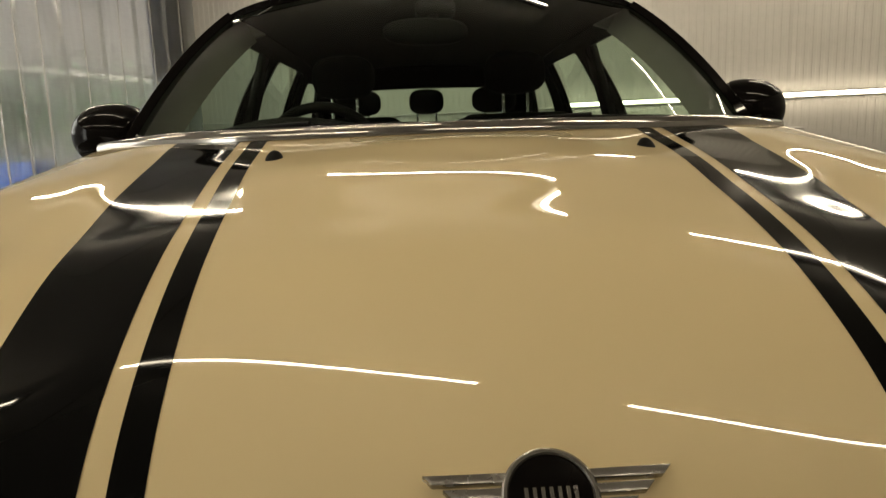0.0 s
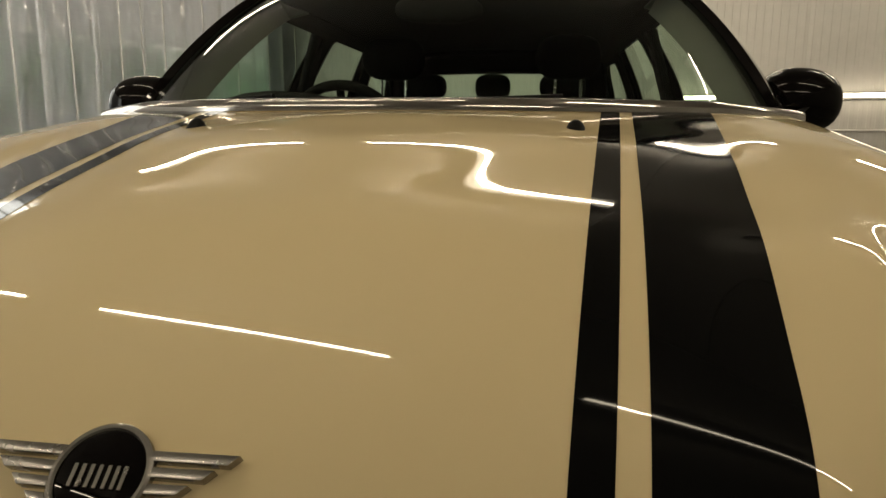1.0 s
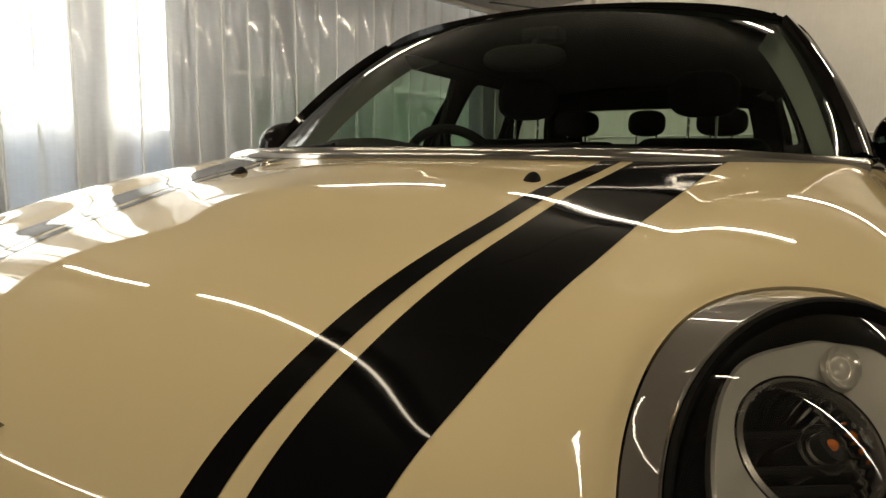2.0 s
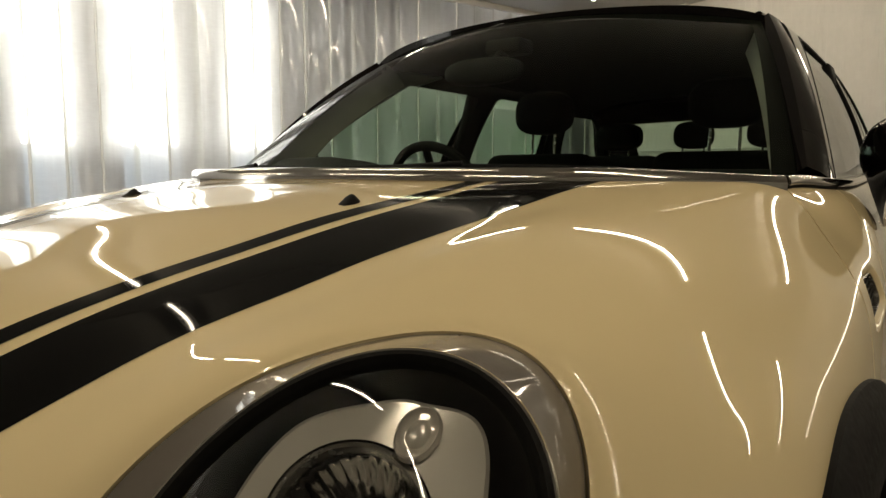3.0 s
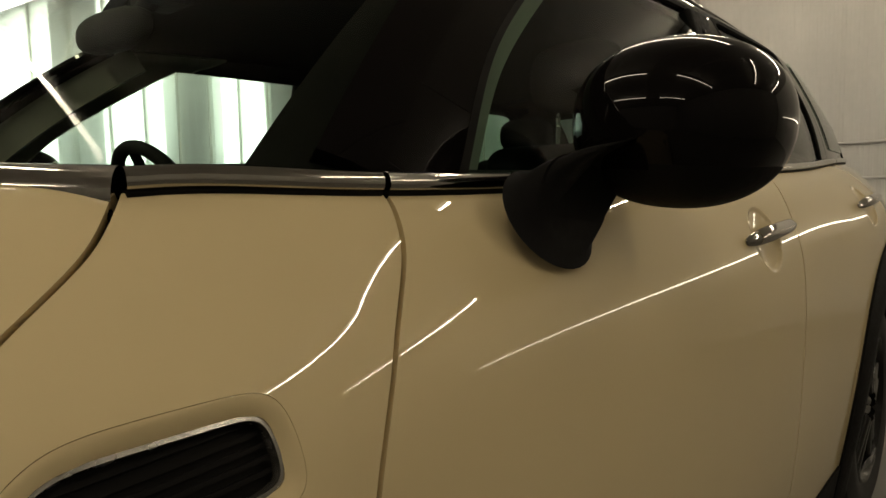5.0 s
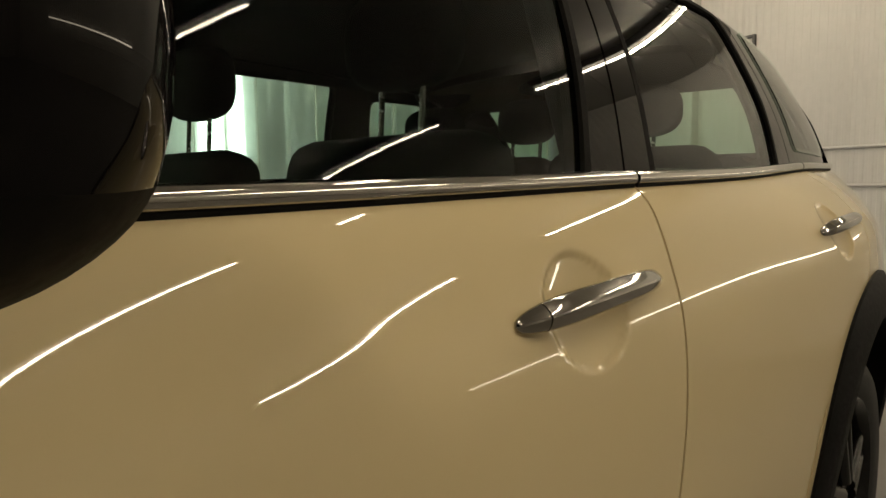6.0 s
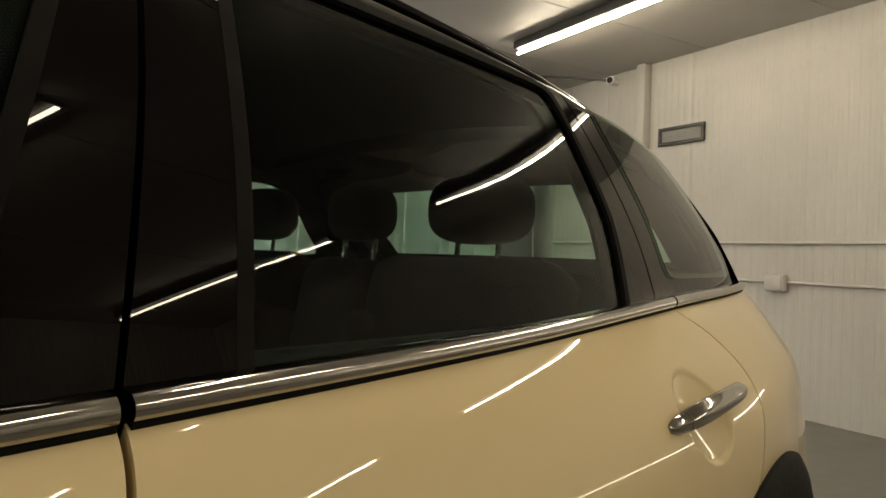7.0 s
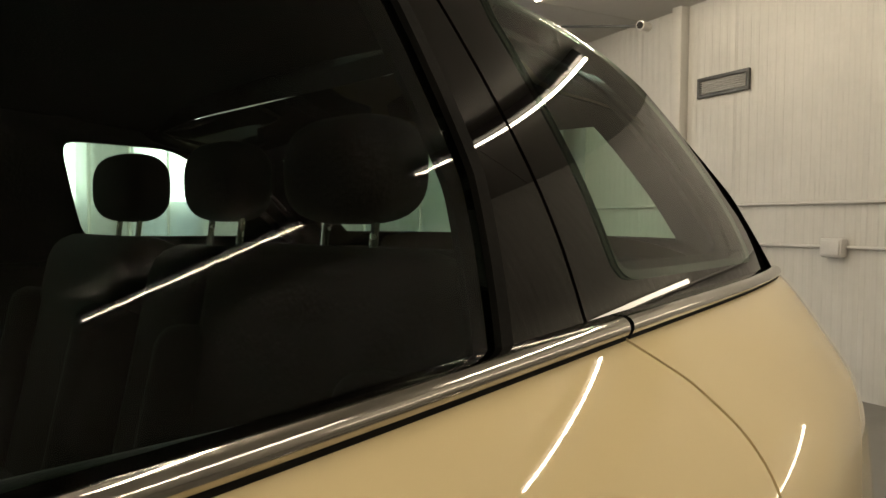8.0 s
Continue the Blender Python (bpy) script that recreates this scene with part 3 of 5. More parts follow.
def cabin(car):
    for mir in (False, True):
        def piece(name, tests, label, u0, u1, mat=BLACK_PAINT, lift=0.0, depth=.02, v1=3.05, nu=110, nv=70):
            uv, fs = grid(u0, u1, nu, -0.0, v1, nv)
            uv, fs = cut(CABIN, uv, fs, tests)
            return panel(name, CABIN, uv, fs, mat, car, label, depth=depth, lift=lift, mirror=mir)
        fr = piece("front_door_frame", [lambda x, y, z: y - A_LINE(z), lambda x, y, z: B_SEAM(z) - G - y, lambda x, y, z: -win_front(x, y, z)], "gloss black window frame and pillar", 0, 5)
        rr = piece("rear_door_frame", [lambda x, y, z: y - B_SEAM(z) - G, lambda x, y, z: Q_SEAM(z) - G - y, lambda x, y, z: -win_rear(x, y, z)], "gloss black window frame and pillar", 3.6, 8)
        qq = piece("rear_pillar", [lambda x, y, z: y - Q_SEAM(z) - G, lambda x, y, z: REAR_LINE(z) - y, lambda x, y, z: -win_quarter(x, y, z)], "gloss black rear pillar", 6, 10)
        for nm, fld, parent, u0, u1, lap, up in (("front_door_glass", win_front, fr, .5, 5, .006, -.006), ("rear_door_glass", win_rear, rr, 3.9, 7, .006, -.006), ("quarter_glass", win_quarter, qq, 6.5, 10, .009, .0035)):
            uv, fs = grid(u0, u1, 60, 0, 3, 50)
            uv, fs = cut(CABIN, uv, fs, [lambda x, y, z, f=fld, k=lap: f(x, y, z) + k])
            panel(nm, CABIN, uv, fs, SIDE_GLASS, parent, "tinted side window", depth=0.004 if up < 0 else .002, lift=up, mirror=mir)
        # soft dark lining behind the black frames, and pale trim on the front pillar
        uv, fs = grid(1.1, 10, 100, 0.0, 3.3, 60)
        line = [lambda x, y, z: .004 - np.minimum(win_front(x, y, z), y - GLASS_F(z) - .055), lambda x, y, z: .004 - win_rear(x, y, z), lambda x, y, z: .012 - win_quarter(x, y, z), lambda x, y, z: REAR_LINE(z) - .03 - y]
        lu, lf = cut(CABIN, uv, fs, line + [lambda x, y, z: y - GLASS_F(z) - .11])
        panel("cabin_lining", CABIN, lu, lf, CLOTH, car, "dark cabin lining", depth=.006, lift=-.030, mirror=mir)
        lu, lf = cut(CABIN, uv, fs, line + [lambda x, y, z: GLASS_F(z) + .108 - y, lambda x, y, z: y - A_LINE(z) - .005])
        panel("front_pillar_lining", CABIN, lu, lf, PALE_TRIM, car, "pale grey pillar trim", depth=.006, lift=-.030, mirror=mir)
        # rubber seal round the door glass
        for fld, parent, u0, u1 in ((win_front, fr, .5, 5), (win_rear, rr, 3.9, 7)):
            uv, fs = grid(u0, u1, 110, 0, 3, 90)
            uv, fs = cut(CABIN, uv, fs, [lambda x, y, z, f=fld: f(x, y, z) + .003, lambda x, y, z, f=fld: .010 - f(x, y, z)])
            panel("window_seal", CABIN, uv, fs, GAP, parent, "black rubber seal", depth=0.006, lift=.0005, mirror=mir)
    # roof
    uv, fs = grid(0, 10, 90, 3.06, 6.94, 80)
    head = lambda x: 1.895 - .12 * (1 - (np.abs(x) / .6) ** 2)
    uv, fs = cut(CABIN, uv, fs, [lambda x, y, z: y - np.minimum(head(x), A_LINE(z)), lambda x, y, z: 3.585 + .10 * (1 - (x / .6) ** 2) - y])
    roof = panel("roof", CABIN, uv, fs, BLACK_PAINT, car, "gloss black roof", depth=.02)
    uv, fs = grid(1.0, 8.5, 40, 1.4, 8.6, 50)
    uv, fs = cut(CABIN, uv, fs, [lambda x, y, z: y - np.minimum(head(x), A_LINE(z)) - .05, lambda x, y, z: 3.58 - y, lambda x, y, z: z - 1.402])
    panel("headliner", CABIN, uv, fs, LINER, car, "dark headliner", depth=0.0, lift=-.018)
    # windscreen: ruled from cowl to roof with a slight bulge
    nu, nv = 60, 30
    vs, nm = [], []
    for j in range(nv + 1):
        v = j / nv
        zz = 1.050 + v * .36
        for i in range(nu + 1):
            a = -1 + 2 * i / nu
            bx, by, bz = a * .772, 1.075 + .735 * abs(a * .772) ** 2.3, 1.060 - .006 * a * a
            tx, ty, tz = a * .612, float(head(a * .612)) + .004, 1.472 - .056 * a * a
            if abs(a) > .999:
                tz = 1.410
            k = v * (1 - v) * .7
            vs.append((bx + (tx - bx) * v + a * .05 * k, by + (ty - by) * v - .06 * k, bz + (tz - bz) * v + .10 * k))
    fs = [[j * (nu + 1) + i, j * (nu + 1) + i + 1, (j + 1) * (nu + 1) + i + 1, (j + 1) * (nu + 1) + i] for j in range(nv) for i in range(nu)]
    screen = mesh_object("windscreen", vs, fs, SCREEN_GLASS, car, "large upright windscreen")
    band = [f for k, f in enumerate(fs) if (k % nu) < 2 or (k % nu) >= nu - 2 or k // nu >= nv - 2]
    mesh_object("windscreen_border", [(x, y + .003, z - .001) for x, y, z in vs], band, GAP, screen, "black printed border")
    # pillar strips along the sides of the windscreen
    for s in (1, -1):
        e = [vs[j * (nu + 1) + (nu if s > 0 else 0)] for j in range(nv + 1)]
        sweep("screen_pillar", [(x + s * .006, y + .006, z) for x, y, z in e], [(.012, -.03), (.014, .0), (.010, .028), (-.012, .03), (-.02, 0), (-.012, -.03)], [(s * .8, -.5, .3)] * len(e), BLACK_PAINT, screen, "gloss black screen pillar")
        sweep("pillar_trim", [(x - s * .035, y + .05, z - .015) for x, y, z in e], [(.0, -.05), (.012, .0), (.0, .05), (-.02, .04), (-.025, 0), (-.02, -.04)], [(-s * .6, -.6, .3)] * len(e), PALE_TRIM, screen, "grey pillar trim")
    # tailgate with its window
    n, m = 30, 24
    def gate(a, v):
        z = 1.06 + v * .355
        y = float(REAR_LINE(z))
        hw = float(np.interp(z, (1.06, 1.10, 1.217, 1.322, 1.415), (.668, .672, .656, .622, .585)))
        return (a * hw, y + .13 * (1 - a ** 4), z + .02 * (1 - a * a) * v - .032 * abs(a) ** 6 * v ** 4)
    for nm, keep, mat, lab in (("tailgate_glass", lambda a, v: abs(a) < .75 and .25 < v < .77, SIDE_GLASS, "rear window"), ("tailgate_frame", lambda a, v: not (abs(a) < .75 and .25 < v < .77), BLACK_PAINT, "gloss black tailgate frame")):
        tv = [gate(-1 + 2 * i / n, j / m) for j in range(m + 1) for i in range(n + 1)]
        tf = [[j * (n + 1) + i, (j + 1) * (n + 1) + i, (j + 1) * (n + 1) + i + 1, j * (n + 1) + i + 1] for j in range(m) for i in range(n) if keep(-1 + 2 * (i + .5) / n, (j + .5) / m)]
        mesh_object(nm, tv, tf, mat, car, lab)
    # roof rails
    for s in (1, -1):
        e = [np.array(CABIN.at([[u, 3.35]])[0]) * (s, 1, 1) for u in np.linspace(2.6, 7.2, 40)]
        e = [p + np.array((0, 0, .002 + .010 * min(1, 5 * k / 39, 5 * (39 - k) / 39))) for k, p in enumerate(e)]
        sweep("roof_rail", e, [(.010 * math.cos(a), .008 * math.sin(a)) for a in np.linspace(0, 2 * math.pi, 13)[:-1]], [(s, 0, .2)] * 40, BLACK_PAINT, roof, "gloss black roof rail")


def belt_curve(y):
    a = belt_curve
    if not hasattr(a, "p"):
        a.p = BODY.at(np.stack([np.linspace(8.6, 17, 600), np.full(600, 12.0)], 1))
    p = a.p
    return np.stack([np.interp(y, p[:, 1], p[:, 0]), y, np.interp(y, p[:, 1], p[:, 2])], -1)


def belt_trim(car):
    # rounded bright strip with a dark foot
    prof = [(.004, -.013), (.010, -.011), (.0138, -.005), (.0150, .003), (.0138, .011), (.010, .017), (.004, .0205), (-.006, .021), (-.012, .004), (-.006, -.013)]
    foot = [(.004, -.017), (.0095, -.0165), (.0105, -.0125), (.004, -.010), (-.006, -.011), (-.006, -.017)]
    side_prof = [(-.012, .0012), (.004, .0014), (.0082, .0022), (.0098, .0045), (.0106, .0075), (.0100, .0120), (.0070, .0158), (.002, .0176), (-.012, .0178)]
    side_foot = [(-.012, -.006), (.0035, -.0045), (.0062, -.002), (.0066, .0005), (.0060, .0020), (-.012, .0020)]
    strip = thing_part("belt_trim", car)
    xs = np.linspace(-.757, .757, 90)
    path = [(x, float(cowl_y(x)) + .006, float(np.interp(abs(x), (0, .55, .76), (1.050, 1.048, 1.036)))) for x in xs]
    ups = [(x * 1.1, -.9, .25) for x in xs]
    sweep("cowl_strip", path, prof, ups, CHROME, strip, "bright strip along the foot of the windscreen")
    sweep("cowl_seal", path, foot, ups, GAP, strip, "black rubber seal")
    cuts = ((1.312, 1.497), (1.503, 2.557), (2.565, 3.420), (3.428, 4.07))
    for s in (1, -1):
        for a, b in cuts:
            ys = np.linspace(a, b, max(8, int((b - a) * 50)))
            p = belt_curve(ys) * (s, 1, 1)
            d = np.gradient(belt_curve(ys), axis=0)
            d /= np.linalg.norm(d, axis=1, keepdims=True)
            up = np.stack([s * d[:, 1], -d[:, 0], np.zeros(len(ys)) + .03], 1)
            sweep("bright_strip", p, side_prof, up, CHROME, strip, "bright waistline strip")
            sweep("strip_seal", p, side_foot, up, GAP, strip, "black rubber seal")


def thing_part(name, parent):
    """An anchor mesh (a hidden clip) that holds pieces of one part together."""
    ob = part(name, box_bm((.02, .02, .01), (0, 1.5, .95)), GAP, parent)
    return ob


def oval(c, a, b, n=96, r=LAMP_R, u=LAMP_U):
    t = np.linspace(0, 2 * math.pi, n, endpoint=False)
    return c + np.cos(t)[:, None] * r * a + np.sin(t)[:, None] * u * b


def rings(name, loops, material, parent, label="", cap=False):
    """Joins closed loops of points into one skin."""
    n = len(loops[0])
    v = np.concatenate(loops)
    f = [[k * n + i, k * n + (i + 1) % n, (k + 1) * n + (i + 1) % n, (k + 1) * n + i] for k in range(len(loops) - 1) for i in range(n)]
    if cap:
        f.append([(len(loops) - 1) * n + i for i in range(n)])
    bm = bmesh.new()
    vs = [bm.verts.new(p) for p in v]
    for q in f:
        bm.faces.new([vs[i] for i in q])
    return part(name, bm, material, parent, label)


BEZEL = two_tone("lamp_bezel", (.60, .57, .52), (.64, .61, .56), 4, (.14, .18), Metallic=.55)


def lamp_edge(grow):
    """Where the headlamp's oval, grown a little, meets the body, with the body's direction there."""
    a = np.stack(np.meshgrid(np.linspace(2.4, 7, 140), np.linspace(9, 14.5, 160), indexing="ij"), -1).reshape(-1, 2)
    d = BODY.at(a, False) - RIM_C
    pr = np.stack([d @ LAMP_R, d @ LAMP_U], 1)
    pr[np.abs(d @ LAMP_N) > .12] += 9
    want = np.stack([LAMP_R, LAMP_U])
    uvs = []
    for t in np.linspace(0, 2 * math.pi, 96, endpoint=False):
        goal = np.array([math.cos(t) * (LAMP_A + grow), math.sin(t) * (LAMP_B + grow)])
        uv = a[int(np.argmin(((pr - goal) ** 2).sum(1)))].copy()
        for _ in range(4):
            p = BODY.at(uv[None], False)[0]
            j = np.stack([(BODY.at(uv[None] + (1e-3, 0), False)[0] - p) / 1e-3, (BODY.at(uv[None] + (0, 1e-3), False)[0] - p) / 1e-3], 1)
            step = np.linalg.solve(want @ j, goal - want @ (p - RIM_C))
            uv = uv + np.clip(step, -.2, .2)
        uvs.append(uv)
    uvs = np.array(uvs)
    return BODY.at(uvs, False) - LAMP_N * .0075, Net.normal(BODY, uvs)


def headlamp(car, s):
    flip = np.array((s, 1, 1))
    N = LAMP_N
    gc = GLASS_C - N * .0100
    ga, gb = .1225, .1660

    def lo(c, a, b):
        return oval(c, a, b) * flip
    edge, edge_n = lamp_edge(-.0022)
    lip, inner = (edge - edge_n * .0012), oval(gc + N * .0095, ga + .006, gb + .006)
    flat = [(lip * (1 - f) + inner * f) * flip for f in (0, .06, .5, .94, 1)]
    hl = rings("headlamp", [(edge - edge_n * .025) * flip, (edge - edge_n * .004) * flip] + flat + [lo(gc + N * .0085, ga + .003, gb + .003)], RING, car, "oval headlamp in a flat grey ring")
    rings("bright_edge", [lo(gc + N * .0092, ga + .0065, gb + .0065), lo(gc + N * .0115, ga + .005, gb + .005), lo(gc + N * .0110, ga + .0025, gb + .0025), lo(gc + N * .004, ga + .001, gb + .001)], CHROME, hl, "thin bright edge")
    rings("lamp_seal", [lo(gc + N * .0125, ga + .003, gb + .003), lo(gc + N * .014, ga - .001, gb - .001), lo(gc + N * .006, ga - .006, gb - .006), lo(gc - N * .02, ga - .007, gb - .007)], GAP, hl, "black seal")
    # clear domed cover
    dome = [lo(gc + N * (.008 + .046 * (1 - k * k)), (ga - .004) * k, (gb - .004) * k) for k in (1, .96, .91, .85, .78, .70, .61, .51, .40, .28, .15, .05)]
    rings("lens", dome, LENS, hl, "clear lamp cover", cap=True)
    rings("housing", [lo(gc - N * .002, ga - .005, gb - .005), lo(gc - N * .04, ga - .014, gb - .014), lo(gc - N * .10, ga * .7, gb * .7)], PLASTIC, hl, "dark lamp housing", cap=True)
    # projector reflector: a fluted bowl
    pc = LAMP_C + INNER_U * .014 - INNER_R * .010 - N * .020
    t = np.linspace(0, 2 * math.pi, 192, endpoint=False)
    flute = 1 + .012 * np.sin(t * 32)
    bowl = []
    for k, d in ((1.0, 0), (.97, .004), (.93, .016), (.88, .030), (.70, .052), (.45, .066), (.25, .070)):
        bowl.append((pc - N * d + (np.cos(t) * (flute if .8 < k < .95 else 1))[:, None] * INNER_R * .053 * k + (np.sin(t) * (flute if .8 < k < .95 else 1))[:, None] * INNER_U * .053 * k) * flip)
    rings("reflector", bowl, REFLECTOR, hl, "fluted reflector bowl", cap=True)
    rings("reflector_rim", [(pc + N * o + np.cos(t)[:, None] * INNER_R * rr + np.sin(t)[:, None] * INNER_U * rr) * flip for o, rr in ((-.008, .059), (.004, .058), (.006, .054), (-.002, .052))], SATIN, hl, "silver rim")
    a = (pc - N * .065 + INNER_U * .012 + INNER_R * .008) * flip
    b = (pc - N * .022 + INNER_U * .030 + INNER_R * .018) * flip
    part("bulb", rod_bm(a, b, .016, .013, 20), PLASTIC, hl, "dark bulb holder")
    part("bulb_tip", egg_bm((.005, .005, .005), b, 2), AMBER, hl, "amber bulb")
    for h, wd in ((-.010, .052), (-.026, .044), (.020, .040)):
        e0 = (pc - N * .030 + INNER_U * h * .7 - INNER_R * h * .7 - (INNER_R + INNER_U) * wd * .7) * flip
        e1 = (pc - N * .030 + INNER_U * h * .7 - INNER_R * h * .7 + (INNER_R + INNER_U) * wd * .7) * flip
        part("reflector_step", rod_bm(e0, e1, .0045, .0045, 8), PLASTIC, hl, "dark step in the reflector")
    for rr in (.020, .013):
        rings("bulb_ring", [(pc - N * .028 + INNER_U * .026 + INNER_R * .016 + N * o + np.cos(t)[:, None] * INNER_R * q + np.sin(t)[:, None] * INNER_U * q) * flip for o, q in ((0, rr + .0016), (.003, rr), (0, rr - .0016))], SATIN, hl, "ring round the bulb")
    # wavy bright bezel behind the cover
    tt = np.linspace(0, 2 * math.pi, 96, endpoint=False)
    c2 = LAMP_C + INNER_U * .024 - N * .008
    deg = np.degrees(tt)
    up_r = np.where(np.sin(tt) > 0, .088, .125) + .014 * np.exp(-((deg - 92) / 20) ** 2) - .008 * np.exp(-((deg - 55) / 14) ** 2) + .006 * np.exp(-((deg - 130) / 12) ** 2)
    side_r = .084 + .004 * np.cos(4 * tt)

    def wavy(grow, h):
        return (c2 + N * h + (np.cos(tt) * (side_r + grow))[:, None] * INNER_R + (np.sin(tt) * (up_r + grow))[:, None] * INNER_U) * flip
    o2 = (pc + N * .004 + np.cos(tt)[:, None] * INNER_R * .060 + np.sin(tt)[:, None] * INNER_U * .060) * flip
    rings("bezel", [wavy(.001, -.014), wavy(.001, -.002), wavy(-.002, 0), o2], BEZEL, hl, "silver wavy bezel")
    # small oval marker lens
    mc = LAMP_C + INNER_U * .090 - INNER_R * .0235 - N * .010
    tilt = INNER_R * math.cos(.3) + INNER_U * math.sin(.3), INNER_U * math.cos(.3) - INNER_R * math.sin(.3)
    rings("marker_lens", [(mc + N * h + np.cos(tt)[:, None] * tilt[0] * .0150 * q + np.sin(tt)[:, None] * tilt[1] * .0205 * q) * flip for q, h in ((1.06, -.002), (1.0, .0035), (.93, .0045), (.84, .003), (.74, .0005), (.55, -.0005), (.42, .0015), (.25, .003), (.06, .0035))], BEZEL, hl, "small oval lens", cap=True)


def mirrors(car):
    for s in (1, -1):
        c = (.928, 1.818, 1.098) if s > 0 else (-.927, 1.775, 1.083)
        turn = pose(0, 0, 0, 0, s * 4, s * -6)
        shell = []
        for upper in (True, False):
            bm = egg_bm((.110, .102, .088), c, 2.25, 64, 40, turn, back=.78)
            bmesh.ops.delete(bm, geom=[f for f in bm.faces if (f.calc_center_median().z > c[2] - .046) != upper], context="FACES")
            shell.append(bm)
        m = part("door_mirror", shell[0], BLACK_PAINT, car, "gloss black oval door mirror")
        part("mirror_lower_shell", shell[1], PLASTIC, m, "matt black lower shell")
        part("mirror_glass", egg_bm((.072, .014, .052), (c[0] + s * -.004, c[1] + .070, c[2]), 2.6, 40, 12, turn), MIRROR, m, "mirror glass")
        # stubby arm: a flared foot on the door, a groove, then a neck up into the shell
        foot, top = Vector((s * .862, 1.676, 1.006)), Vector((s * .902, c[1] - .060, 1.070))
        for nm, f0, f1, mat, lab in (("mirror_arm", .30, 1.0, PLASTIC, "black mirror arm"), ("mirror_collar", -.04, .285, PLASTIC, "flared black mirror foot")):
            arm = bmesh.new()
            loops = []
            for k in range(11):
                f = f0 + (f1 - f0) * k / 10
                q = foot.lerp(top, f)
                flare = 1 + .07 * max(0, 1 - f / .10) ** 2 if f < .29 else .965
                wy = (.066 - .012 * f) * flare
                up = Vector((s * (-.30 + 1.2 * f), -.25 * f, .95 - .6 * f)).normalized() * (.043 - .004 * f) * flare
                loops.append([arm.verts.new(q + Vector((0, wy * math.cos(a), -.18 * (1 - f) * wy * math.cos(a))) + up * math.sin(a)) for a in np.linspace(0, 2 * math.pi, 32, endpoint=False)])
            for a, b in zip(loops, loops[1:]):
                for i in range(32):
                    arm.faces.new((a[i], a[(i + 1) % 32], b[(i + 1) % 32], b[i]))
            arm.faces.new(loops[0])
            arm.faces.new(loops[-1][::-1])
            part(nm, arm, mat, m, lab)


def badge(bonnet):
    """Winged round badge on the nose: plain shapes only."""
    c, n = BODY.at([[2.845, 8.0]])[0], BODY.normal([[2.845, 8.0]])[0]
    c = c + n * .001
    right = np.array((1.0, 0, 0))
    up = np.cross(n, right)
    w2p = lambda a, b, h: c + right * a + up * b + n * h
    t = np.linspace(0, 2 * math.pi, 64, endpoint=False)
    circ = lambda r, h: np.array([w2p(r * math.cos(a), r * math.sin(a), h) for a in t])
    b = rings("badge", [circ(.0295, 0), circ(.0295, .004), circ(.028, .0055), circ(.0262, .0055), circ(.0252, .004)], SATIN, bonnet, "silver winged round badge")
    rings("badge_disc", [circ(.0256, .0035), circ(.024, .0042), circ(.001, .0050)], BLACK_PAINT, b, "black enamel disc", cap=True)
    # plain upright bars in place of lettering
    for x in (-.0145, -.0095, -.0045, .0005, .0055, .0105, .0150):
        bm = box_bm((.0024, .013, .0015), (0, 0, 0), .0003, 1)
        m = Matrix((right, up, n)).transposed().to_4x4()
        m.translation = Vector(w2p(x, -.0015, .0052))
        bmesh.ops.transform(bm, matrix=m, verts=bm.verts)
        part("bar", bm, SATIN, b)
    for s in (1, -1):
        for k, (y0, x1) in enumerate(((.0125, .076), (.0035, .064), (-.0055, .052), (-.0145, .040))):
            x0 = .0255 if k < 3 else .024
            bm = bmesh.new()
            pts = [(x0, y0 + .0028), (x1, y0 + .0028 + .0005), (x1 - .006, y0 - .0028), (x0, y0 - .0030)]
            lo = [bm.verts.new(w2p(s * a, q, -.003)) for a, q in pts]
            hi = [bm.verts.new(w2p(s * a, q, .0042)) for a, q in pts]
            bm.faces.new(hi)
            bm.faces.new(lo[::-1])
            for i in range(4):
                bm.faces.new((lo[i], lo[(i + 1) % 4], hi[(i + 1) % 4], hi[i]))
            bmesh.ops.bevel(bm, geom=bm.edges[:], offset=.0006, segments=2, affect="EDGES", profile=.5)
            part("wing_feather", bm, SATIN, b)


def bonnet_z(x, y):
    f = bonnet_z
    if not hasattr(f, "p"):
        a = np.stack(np.meshgrid(np.linspace(3, 10, 281), np.linspace(8, 12.4, 177), indexing="ij"), -1).reshape(-1, 2)
        f.p = BODY.at(a)
    i = np.argsort((f.p[:, 0] - abs(x)) ** 2 + (f.p[:, 1] - y) ** 2)[:4]
    return float(f.p[i, 2].mean())


def nozzles(bonnet):
    for s in (1, -1):
        x, y = s * .286, .822
        z = bonnet_z(x, y)
        bm = bmesh.new()
        pts = []
        for k in range(9):
            f = k / 8
            h = .0125 * max(.04, 1 - abs(f - .6) / (.62 if f < .6 else .42))
            w = .0135 * math.sin(math.pi * (f * .8 + .15)) ** .6
            yy = y - .016 + .036 * f
            zz = bonnet_z(x, yy) - .002
            pts.append([bm.verts.new((x + w * math.cos(a), yy, zz + (h + .002) * math.sin(a))) for a in np.linspace(0, math.pi, 11)])
        for a, b in zip(pts, pts[1:]):
            for i in range(10):
                bm.faces.new((a[i], a[i + 1], b[i + 1], b[i]))
        bm.faces.new(pts[0])
        bm.faces.new(pts[-1][::-1])
        part("washer_nozzle", bm, PLASTIC, bonnet, "small black washer nozzle")


